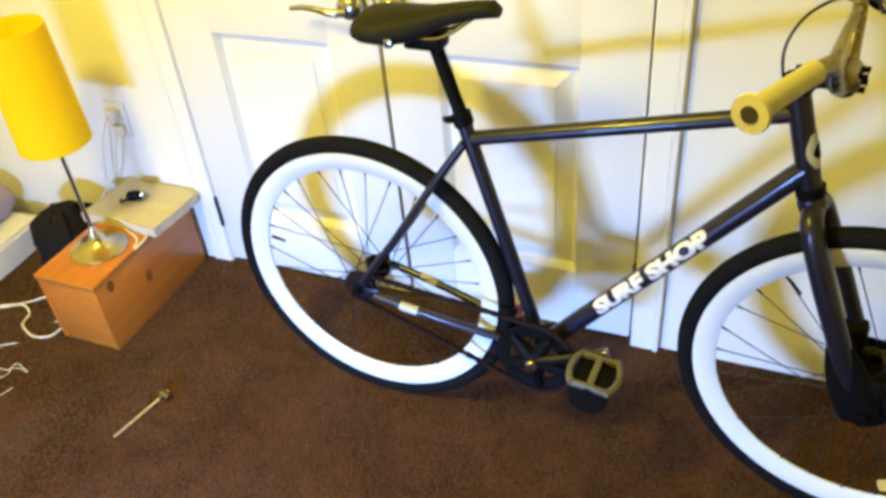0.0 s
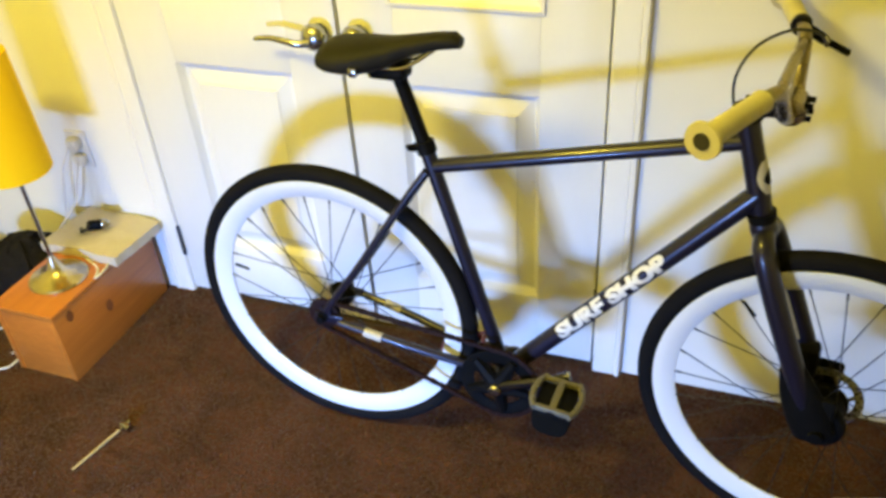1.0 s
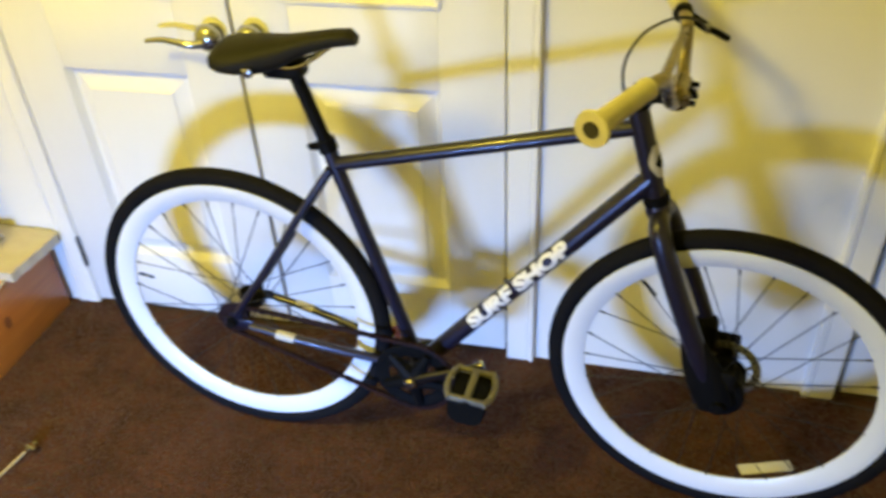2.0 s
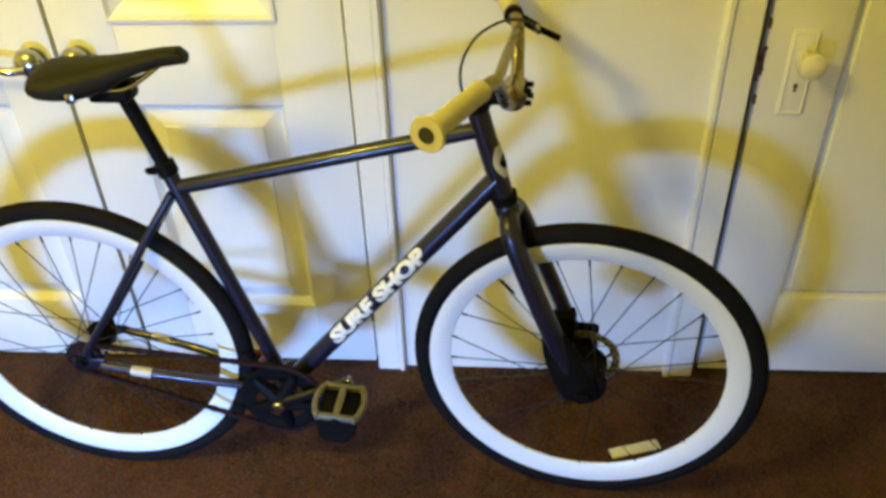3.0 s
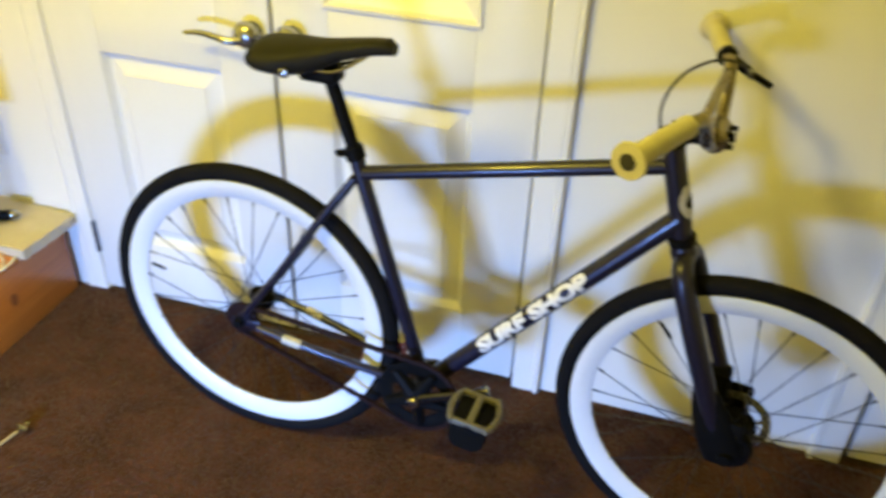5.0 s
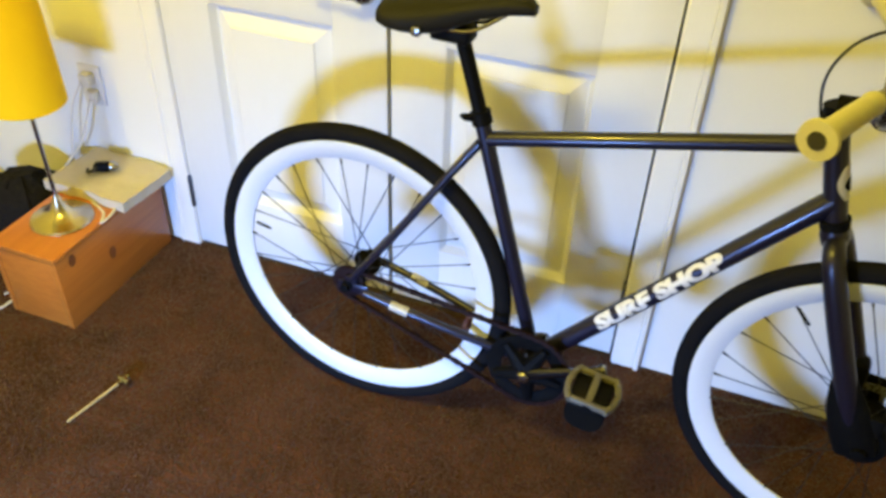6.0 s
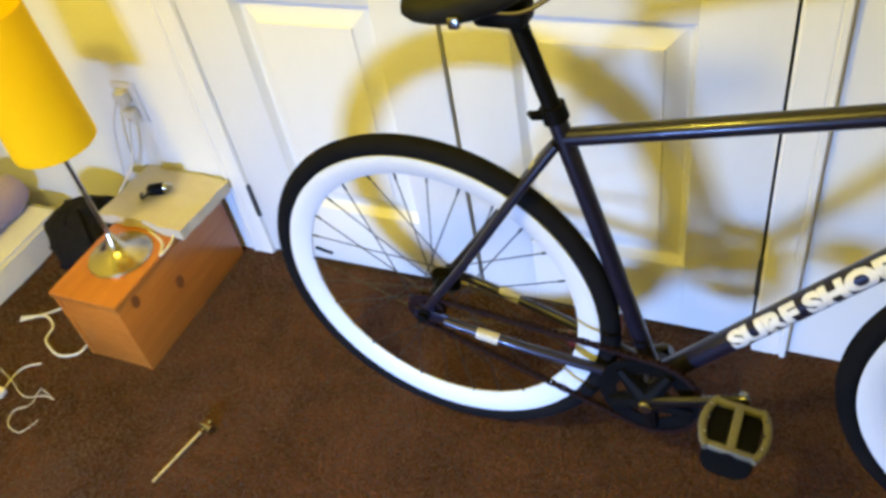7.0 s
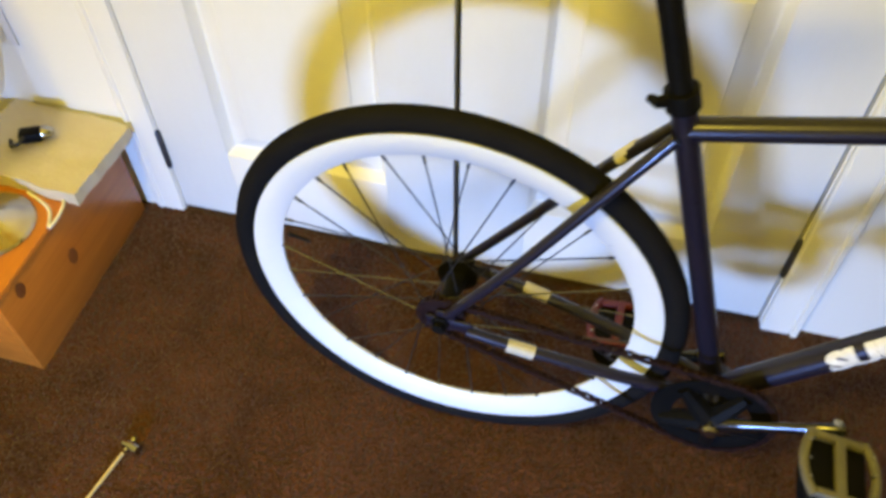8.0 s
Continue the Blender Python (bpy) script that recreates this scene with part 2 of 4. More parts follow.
def casing(name, x0, x1, label, proud=1.0):
    """An upright door casing with a raised back band and a quirk."""
    inner, outer = (x0, x1)
    s = 1 if outer > inner else -1
    w = abs(outer - inner)
    prof = [(0, 0.001), (0, -0.012), (0.004, -0.016), (w - 0.018, -0.016), (w - 0.015, -0.013), (w - 0.012, -0.021), (w - 0.003, -0.021), (w, -0.017), (w, 0.001)]
    bm = loft([[(inner + s * a, y * proud if y < 0 else y, z) for a, y in prof] for z in (0.001, DOOR_TOP + 0.075)])
    return tagged(part(name, bm, PAINT_DOOR), label, "door casing", kind="structure")


casing("trim_closet_west", C_LEFT - 0.006, -0.687, "white painted wooden door casing at the closet", 0.4)
casing("trim_closet_east", C_RIGHT + 0.006, 0.668, "white painted wooden door casing at the closet")
casing("trim_door_east", D2_LEFT - 0.006, 1.330, "white painted wooden door casing with moulded edge")
casing("trim_door_far", D2_RIGHT + 0.006, D2_RIGHT + 0.078, "white painted wooden door casing")
for nm, a, b in (("trim_head_closet", C_LEFT - 0.006, C_RIGHT + 0.006), ("trim_head_door", D2_LEFT - 0.006, D2_RIGHT + 0.006)):
    tagged(part(nm, box(a + 0.001, b - 0.001, -0.016, 0.001, DOOR_TOP + 0.01, DOOR_TOP + 0.075, 0.003), PAINT_DOOR), "white painted head casing", "door casing", kind="structure")


# ---- doors ----
FACE = 0.003


def raised_panel(x0, x1, z0, z1, bevel, raised):
    """A sunk panel: a steep moulding round a raised field, or one wide sloping moulding."""
    bm = bmesh.new()
    rows = []
    if raised:
        steps = ((-0.004, 0.034), (-0.004, 0.002), (0.0005, 0.001), (0.012, 0.021), (0.016, 0.022), (bevel, 0.008), (bevel + 0.003, 0.004))
    else:
        steps = ((-0.004, 0.034), (-0.004, -0.0004), (-0.010, -0.0006), (-0.010, -0.0065), (-0.003, -0.0075), (0.002, 0.0), (0.004, 0.003), (bevel * 0.5, 0.020), (bevel - 0.004, 0.024), (bevel, 0.0245), (bevel + 0.003, 0.020))
    for inset, y in steps:
        y += FACE
        rows.append([bm.verts.new((x, y, z)) for x, z in ((x0 + inset, z0 + inset), (x1 - inset, z0 + inset), (x1 - inset, z1 - inset), (x0 + inset, z1 - inset))])
    for r, q in zip(rows, rows[1:]):
        for k in range(4):
            bm.faces.new((r[k], r[(k + 1) % 4], q[(k + 1) % 4], q[k]))
    bm.faces.new(rows[-1])
    bm.faces.new(rows[0][::-1])
    return bm


def panel_door(name, x0, x1, cols, rows, label, bevels):
    """cols: the panels' two sides; rows: their bottoms and tops, from the floor up."""
    door = thing(name, pose(0, 0, 0), label, "door", kind="structure")
    back = FACE + 0.035
    for a, b in ((x0, cols[0]), (cols[1], x1)):
        part("stile", box(a, b, FACE, back, 0.012, DOOR_TOP, 0.0015), PAINT_DOOR, door)
    z = 0.012
    for (lo, hi), bevel in zip(rows, bevels):
        part("rail", box(cols[0], cols[1], FACE + 0.0003, back, z, lo, 0.0012), PAINT_DOOR, door)
        part("panel", raised_panel(cols[0], cols[1], lo, hi, bevel, lo < 0.5), PAINT_DOOR, door, smooth=False)
        z = hi
    part("rail", box(cols[0], cols[1], FACE + 0.0003, back, z, DOOR_TOP, 0.0012), PAINT_DOOR, door)
    return door


def hinge(door, x, z):
    bm = lathe([(0.0035, -0.052), (0.0062, -0.047), (0.0062, 0.047), (0.0035, 0.052)], sides=12, at=(x, FACE - 0.004, z))
    return part("hinge", bm, HINGE_STEEL, door, "dark steel hinge knuckle")


leaf_w = panel_door("door_1", C_LEFT - 0.0030, C_MEET - 0.005, (-0.485, -0.1555), ((0.196, 0.750), (0.9435, 1.90)), "white painted panelled closet door leaf, closed", (0.052, 0.075))
leaf_e = panel_door("door_2", C_MEET + 0.005, C_RIGHT - 0.002, (0.1185, 0.4475), ((0.196, 0.750), (0.9435, 1.90)), "white painted panelled closet door leaf, closed", (0.052, 0.075))
hinge(leaf_w, C_LEFT - 0.004, 0.185)
hinge(leaf_w, C_LEFT - 0.004, 1.80)
hinge(leaf_e, C_RIGHT + 0.002, 0.205)
hinge(leaf_e, C_RIGHT + 0.002, 1.80)
room_door = panel_door("door_3", D2_LEFT + 0.012, D2_RIGHT - 0.003, (1.575, 2.046), ((0.248, 1.90),), "white painted room door, closed, with an old knob", (0.02,))


def lever_handle(door, x, z, lever):
    """A round chrome rose and knob; one of the two has a thin lever."""
    part("knob", lathe([(0.024, FACE), (0.024, FACE - 0.006), (0.012, FACE - 0.008), (0.012, FACE - 0.012), (0.021, FACE - 0.015), (0.0295, FACE - 0.024), (0.0315, FACE - 0.032), (0.0285, FACE - 0.042), (0.020, FACE - 0.050), (0.008, FACE - 0.054)], "y", 28, at=(x, 0, z)), STEEL, door, "polished chrome knob")
    if lever:
        line = smooth_line([(x - 0.004, -0.046, z - 0.006), (x - 0.030, -0.058, z - 0.006), (x - 0.055, -0.060, z - 0.001), (x - 0.095, -0.060, z + 0.004), (x - 0.135, -0.058, z - 0.001)], 5)
        part("lever", tube(line, [0.0105 - 0.0055 * i / len(line) for i in range(len(line))], 10), STEEL, door, "thin polished lever")


lever_handle(leaf_w, -0.062, 0.858, True)
lever_handle(leaf_e, 0.037, 0.861, False)

# the room door's plate, knob and latch
def old_knob(door, x, z):
    bm = box(x - 0.026, x + 0.026, FACE - 0.004, FACE + 0.001, z - 0.128, z + 0.052, 0.0018)
    part("escutcheon", bm, PAINT_DOOR, door, "cream painted escutcheon plate")
    rim = [(x - 0.021, FACE - 0.0045, z - 0.122), (x + 0.021, FACE - 0.0045, z - 0.122), (x + 0.021, FACE - 0.0045, z + 0.046), (x - 0.021, FACE - 0.0045, z + 0.046)]
    bm = bmesh.new()
    for a, b in zip(rim, rim[1:] + rim[:1]):
        tube([a, b], 0.0019, 8, bm)
    part("escutcheon_border", bm, PAINT_DOOR, door)
    part("knob", lathe([(0.015, FACE - 0.003), (0.013, FACE - 0.010), (0.009, FACE - 0.018), (0.010, FACE - 0.030), (0.021, FACE - 0.038), (0.0275, FACE - 0.049), (0.0265, FACE - 0.060), (0.018, FACE - 0.068), (0.006, FACE - 0.070)], "y", 12, at=(x + 0.005, 0, z)), PLATE_CREAM, door, "faceted cream knob")
    # the keyhole isn't cut; a dark disc and slot paint its shade
    bm = lathe([(0.0042, FACE - 0.0055), (0.0042, FACE - 0.0035)], "y", 12, at=(x, 0, z - 0.062))
    box(x - 0.0022, x + 0.0022, FACE - 0.0054, FACE - 0.0035, z - 0.075, z - 0.063, bm=bm)
    part("keyhole", bm, HOLLOW_SHADE, door, "keyhole, a disc and slot coloured dark for its shade")


old_knob(room_door, 1.493, 0.8605)
for z, h in ((0.847, 0.055), (0.927, 0.02), (0.767, 0.02)):
    part("latch_plate", box(D2_LEFT + 0.0085, D2_LEFT + 0.014, FACE - 0.003, FACE + 0.004, z - h / 2, z + h / 2, 0.001), RUST, room_door, "rusty latch plate")
for k in range(4):
    part("latch_screw", lathe([(0.004, -0.004), (0.003, 0.002)], "y", 8, at=(D2_LEFT + 0.006 + 0.006 * (k % 2), FACE, 0.812 + 0.022 * k)), RUST, room_door)

# ---- bicycle ----
# yaw first in the world, then the lean about the bicycle's own length
BIKE = pose(0.0509, -0.3307, 0.0, 0, 0, math.degrees(-0.0381)) @ pose(0, 0, 0, math.degrees(-0.0486))
R_TYRE, R_RIM, R_IN = 0.348, 0.3138, 0.272
AX_R, AX_F = Vector((0, 0, R_TYRE)), Vector((1.0297, 0, R_TYRE))
BB = Vector((0.4092, 0, 0.2625))
SEAT = Vector((0.2576, 0, 0.7475))
HT_TOP, HT_BOT = Vector((0.814, 0, 0.907)), Vector((0.8618, 0, 0.7395))
bicycle = thing("bicycle", BIKE, "dark gunmetal fixed-gear bicycle with white deep rims leaning on the doors", "bicycle")


def wheel(parent, m, spokes):
    """A rim with its tyre, hub and crossed spokes."""
    half = 0.0125
    prof = [(R_RIM, -half), (R_RIM - 0.006, -half - 0.001), (R_RIM - 0.020, -half + 0.0015), (R_IN + 0.004, -0.005), (R_IN, -0.0022), (R_IN, 0.0022), (R_IN + 0.004, 0.005), (R_RIM - 0.020, half - 0.0015), (R_RIM - 0.006, half + 0.001), (R_RIM, half)]
    rim = part("wheel", lathe(prof, "y", 112, closed=True), RIM_WHITE, parent, "white deep-section wheel rim", m=m)
    mid, rad = (R_RIM + R_TYRE) / 2 - 0.0015, (R_TYRE - R_RIM) / 2 + 0.0015
    prof = []
    for k in range(18):
        w = 2 * math.pi * k / 18
        prof.append((mid + rad * math.sin(w) * 1.0, 0.0172 * math.cos(w)))
    part("tyre", lathe(prof, "y", 112, closed=True), RUBBER, rim, "black slick tyre")
    hub = [(0.006, -0.056), (0.009, -0.056), (0.012, -0.042), (0.031, -0.038), (0.032, -0.033), (0.017, -0.027), (0.014, 0), (0.017, 0.027), (0.032, 0.033), (0.031, 0.038), (0.012, 0.042), (0.009, 0.056), (0.006, 0.056)]
    part("hub", lathe(hub, "y", 28), BLACK_PART, rim, "black hub")
    for k in range(spokes):
        s = 1 if k % 2 else -1
        w = 2 * math.pi * k / spokes
        lead = (1 if (k // 2) % 2 else -1) * 1.15
        a = Vector((math.cos(w) * (R_IN + 0.002), 0.001 * s, math.sin(w) * (R_IN + 0.002)))
        b = Vector((math.cos(w + lead) * 0.029, 0.0355 * s, math.sin(w + lead) * 0.029))
        bm = tube([a, a + (b - a) * 0.055, a + (b - a) * 0.058, b], [0.0021, 0.0021, 0.00115, 0.00115], 6)
        part("spoke", bm, SPOKE_STEEL, rim)
    return rim


def spin(centre, angle=0.0):
    return Matrix.Translation(centre) @ pose(0, 0, 0, 0, angle, 0)


rear = wheel(bicycle, spin(AX_R, 4), 28)
part("valve_stem", tube([(-0.262, 0, 0.03), (-0.226, 0, 0.026)], [0.0033, 0.0028], 8), BLACK_PART, rear)
part("sprocket", lathe([(0.010, -0.050), (0.034, -0.048), (0.034, -0.044), (0.010, -0.042)], "y", 30), CHAIN_RED, rear, "small dark sprocket")


def straight(name, a, b, r, mat=FRAME_PAINT, r2=None, sides=20, label="", parent=bicycle):
    return part(name, tube([a, Vector(a).lerp(Vector(b), 0.5), b], [r, (r + (r2 or r)) / 2, r2 or r], sides), mat, parent, label)


UP_SEAT = (SEAT - BB).normalized()
TT_BACK, TT_FRONT = SEAT - UP_SEAT * 0.012, Vector((0.818, 0, 0.8665))
DT_TOP = Vector((0.8515, 0, 0.775))
straight("top_tube", TT_BACK, TT_FRONT, 0.0145, label="glossy gunmetal top tube")
down = straight("down_tube", BB, DT_TOP, 0.0195, label="gunmetal down tube with white lettering")
straight("seat_tube", BB, SEAT + UP_SEAT * 0.022, 0.0150)
straight("head_tube", HT_TOP, HT_BOT, 0.0190)
part("bottom_bracket_shell", lathe([(0.012, -0.036), (0.0215, -0.036), (0.0215, 0.036), (0.012, 0.036)], "y", 26, at=BB), FRAME_PAINT, bicycle)
for s in (-1, 1):
    line = smooth_line([BB + Vector((-0.015, 0.016 * s, 0)), (0.325, 0.030 * s, 0.281), (0.189, 0.048 * s, 0.3105), (0.040, 0.058 * s, 0.341)], 6)
    stay = part("chainstay", tube(line, [0.0112 - 0.003 * i / len(line) for i in range(len(line))], 14), FRAME_PAINT, bicycle)
    part("stay_decal", tube([Vector((0.141, 0.0532 * s, 0.3205)), Vector((0.101, 0.0562 * s, 0.3287))], [0.0106, 0.0104], 14), DECAL_CREAM, stay, "cream decal on the stay")
    line = smooth_line([SEAT + Vector((-0.004, 0.012 * s, -0.018)), (0.193, 0.030 * s, 0.641), (0.095, 0.049 * s, 0.490), (0.010, 0.058 * s, 0.368)], 6)
    if s > 0:
        part("stay_label", tube([Vector((0.218, 0.0255 * s, 0.6785)), Vector((0.198, 0.0290 * s, 0.6485))], [0.0092, 0.0092], 12), DECAL_CREAM, bicycle, "small pale decal on the seat stay")
    part("seatstay", tube(line, [0.0086 - 0.0012 * i / len(line) for i in range(len(line))], 12), FRAME_PAINT, bicycle)
    bm = box(-0.024, 0.048, 0.055 * s - 0.0035, 0.055 * s + 0.0035, 0.333, 0.356, 0.004)
    box(-0.008, 0.022, 0.055 * s - 0.0034, 0.055 * s + 0.0034, 0.354, 0.372, 0.004, bm)
    part("dropout", bm, FRAME_PAINT, bicycle)
    part("axle_nut", lathe([(0.004, 0.075 * s), (0.0105, 0.074 * s), (0.0105, 0.064 * s), (0.014, 0.063 * s), (0.014, 0.058 * s)], "y", 6, at=(0, 0, R_TYRE)), BLACK_PART, bicycle)

# seat post, clamp and saddle
TOPPED = Vector((0.200, 0, 0.922))
part("seat_clamp", tube([SEAT + UP_SEAT * 0.018, SEAT + UP_SEAT * 0.042], 0.0195, 22), BLACK_PART, bicycle, "black seat clamp")
lever_line = [SEAT + UP_SEAT * 0.030 + Vector((-0.016, -0.010, 0)), SEAT + UP_SEAT * 0.030 + Vector((-0.025, -0.018, 0.002)), SEAT + UP_SEAT * 0.028 + Vector((-0.034, -0.008, 0.0))]
part("clamp_bolt", tube(lever_line, [0.008, 0.007, 0.005], 10), BLACK_PART, bicycle)
straight("seat_post", SEAT + UP_SEAT * 0.03, TOPPED, 0.0135, BLACK_PART, label="black seat post")
part("post_head", box(0.147, 0.223, -0.026, 0.026, 0.9085, 0.9405, 0.010), BLACK_PART, bicycle)
rings = []
SADDLE_ROWS = ((0.065, 0.054, 0.945, 0.030), (0.069, 0.063, 0.944, 0.046), (0.086, 0.070, 0.944, 0.056), (0.112, 0.070, 0.944, 0.062), (0.140, 0.063, 0.945, 0.068), (0.165, 0.053, 0.947, 0.066), (0.195, 0.042, 0.953, 0.058), (0.235, 0.030, 0.966, 0.042), (0.285, 0.0225, 0.978, 0.034), (0.318, 0.020, 0.982, 0.032), (0.331, 0.014, 0.977, 0.020))
for x, w, z, d in SADDLE_ROWS:
    x, z = x - 0.003, z + 0.010
    ring = []
    for k in range(24):
        a = 2 * math.pi * k / 24
        c, s = math.cos(a), math.sin(a)
        y = w * math.copysign(abs(c) ** 0.7, c)
        h = 0.5 * d * math.copysign(abs(s) ** 0.8, s) if s < 0 else 0.36 * d * s ** 0.9
        ring.append((x, y, z + h - 0.008 * (abs(y) / 0.07) ** 2))
    rings.append(ring)
saddle = part("saddle", loft(rings), SADDLE, bicycle, "worn dark olive-black saddle")
for s in (-1, 1):
    line = smooth_line([(0.072, 0.030 * s, 0.952), (0.117, 0.026 * s, 0.938), (0.187, 0.024 * s, 0.934), (0.232, 0.024 * s, 0.942), (0.287, 0.008 * s, 0.977)], 5)
    part("rail", tube(line, 0.0036, 8), STEEL, saddle, "polished steel saddle rail")
part("badge", box(0.133, 0.149, -0.0665, -0.052, 0.926, 0.944, 0.003), STEEL, saddle, "small shiny rivet plate")

# crank set
CR = math.atan2(0.080, 0.153)
ring_bm = lathe([(0.056, -0.0470), (0.066, -0.0475), (0.070, -0.0485), (0.0865, -0.0480), (0.0865, -0.0440), (0.070, -0.0435), (0.056, -0.0440)], "y", 64, at=BB, closed=True)
crank = part("chainring", ring_bm, BLACK_PART, bicycle, "dark chainring")
bm = bmesh.new()
for k in range(5):
    w = 2 * math.pi * k / 5 + CR + 0.6
    d = Vector((math.cos(w), 0, math.sin(w)))
    tube([BB + d * 0.012 + Vector((0, -0.052, 0)), BB + d * 0.074 + Vector((0, -0.047, 0))], [0.018, 0.010], 8, bm)
part("spider", bm, BLACK_PART, crank, "black five-arm spider")
part("crank_bolt", lathe([(0.003, -0.079), (0.010, -0.078), (0.0135, -0.074), (0.0135, -0.066)], "y", 18, at=BB), STEEL, crank, "polished crank bolt cap")
AXLE = []
for s, mat in ((-1, PEDAL_CREAM), (1, RED_RESIN)):
    d = Vector((math.cos(CR), 0, math.sin(CR))) * (1 if s < 0 else -1)
    end = BB + d * 0.168
    a, b = BB + Vector((0, 0.060 * s, 0)), end + Vector((0, 0.072 * s, 0))
    arm = part("crank_arm", tube([a - d * 0.014, a, a.lerp(b, 0.3), a.lerp(b, 0.7), b, b + d * 0.012], [0.012, 0.0165, 0.011, 0.0095, 0.0125, 0.008], 12, squash=0.75), CRANK_BLACK, bicycle, "glossy black crank arm")
    AXLE.append((end, s, mat))


def pedal(end, s, mat, tilt):
    """A caged platform pedal with two windows and a strap hanging below it."""
    y0, y1 = 0.086 * s, 0.180 * s
    lo, hi = min(y0, y1), max(y0, y1)
    m = Matrix.Translation(end) @ pose(0, 0, 0, 0, tilt, 0)
    body = part("pedal", tube([(0, 0.070 * s, 0), (0, lo if s < 0 else hi, 0)], 0.009, 12), BLACK_PART, bicycle, "platform pedal", m=m)
    tone = "cream resin" if s < 0 else "dark red"
    for side in (-1, 1):
        rail = [(side * x, y, 0.007) for x, y in ((0.033, lo), (0.042, lo + 0.018), (0.047, (lo + hi) / 2), (0.042, hi - 0.018), (0.033, hi))]
        part("cage_rail", tube(smooth_line(rail, 4), 0.0065, 10), mat, body, tone + " cage rail")
    for ya in (lo, hi - 0.011):
        part("cage_end", box(-0.034, 0.034, ya, ya + 0.011, 0.0005, 0.0125, 0.003), mat, body, tone + " cage end")
    part("cage_bar", box(-0.007, 0.007, lo + 0.004, hi - 0.004, 0.0005, 0.0130, 0.003), mat, body, tone + " cage bar")
    part("core", box(-0.038, 0.038, lo + 0.003, hi - 0.003, -0.014, 0.0, 0.004), BLACK_PART, body, "black pedal body under the cage")
    for x in (-0.041, 0.041):
        for y in (lo + 0.02, (lo + hi) / 2, hi - 0.02):
            part("pin", tube([(x, y, 0.010), (x, y, 0.0155)], 0.0022, 6), STEEL, body)
    part("axle_cap", lathe([(0.004, -0.005), (0.009, -0.004), (0.009, 0.006)], "y", 14, at=(0.0, 0.068 * s, 0.004)), STEEL, body, "shiny pedal axle end")
    arc = []
    for w in np.linspace(math.pi, 2 * math.pi, 17):
        c, d = math.cos(w), math.sin(w)
        arc.append((0.038 * math.copysign(abs(c) ** 0.6, c), -0.010 - 0.048 * abs(d) ** 0.6))
    rings = [[(x * k, y, z) for x, z in arc] for y, k in ((lo + 0.003, 0.94), (lo + 0.006, 1.0), (hi - 0.034, 1.0), (hi - 0.030, 0.94))]
    part("strap", loft(rings), STRAP, body, "black webbing strap hanging under the pedal")


pedal(*AXLE[0], 6)
pedal(*AXLE[1], -8)

# chain: two runs and the part round the ring
bm = bmesh.new()
rb, rs = 0.0885, 0.036
v = AX_R - BB
dist, base = Vector((v.x, 0, v.z)).length, math.atan2(v.z, v.x)
phi = math.acos((rb - rs) / dist)
path = []
for k in range(29):
    w = base + phi + (2 * math.pi - 2 * phi) * k / 28
    path.append(BB + Vector((rb * math.cos(w), -0.046, rb * math.sin(w))))
for k in range(11):
    w = base - phi + 2 * phi * k / 10
    path.append(AX_R + Vector((rs * math.cos(w), -0.046, rs * math.sin(w))))
dense = []
for a, b in zip(path, path[1:] + path[:1]):
    n = max(1, int((b - a).length / 0.0127 + 0.5))
    dense += [a.lerp(b, i / n) for i in range(n)]
for i, p in enumerate(dense):
    q = dense[(i + 1) % len(dense)]
    d = (q - p)
    if d.length < 1e-4:
        continue
    c, w = (p + q) / 2, 0.0036 if i % 2 else 0.0022
    u = d.normalized()
    nrm = Vector((u.z, 0, -u.x)) * 0.0042
    for ya, yb in ((-w - 0.0011, -w), (w, w + 0.0011)):
        vs = [bm.verts.new(c + u * a * (d.length / 2 + 0.002) + nrm * b + Vector((0, y, 0))) for y in (ya, yb) for a, b in ((-1, -0.7), (-0.6, -1), (0.6, -1), (1, -0.7), (1, 0.7), (0.6, 1), (-0.6, 1), (-1, 0.7))]
        bm.faces.new(vs[:8])
        bm.faces.new(vs[8:][::-1])
        for k in range(8):
            bm.faces.new((vs[k], vs[(k + 1) % 8], vs[8 + (k + 1) % 8], vs[8 + k]))
    tube([p + Vector((0, -0.0035, 0)), p + Vector((0, 0.0035, 0))], 0.0034, 6, bm)
part("chain", bm, CHAIN_RED, bicycle, "oily dark red chain", smooth=False)

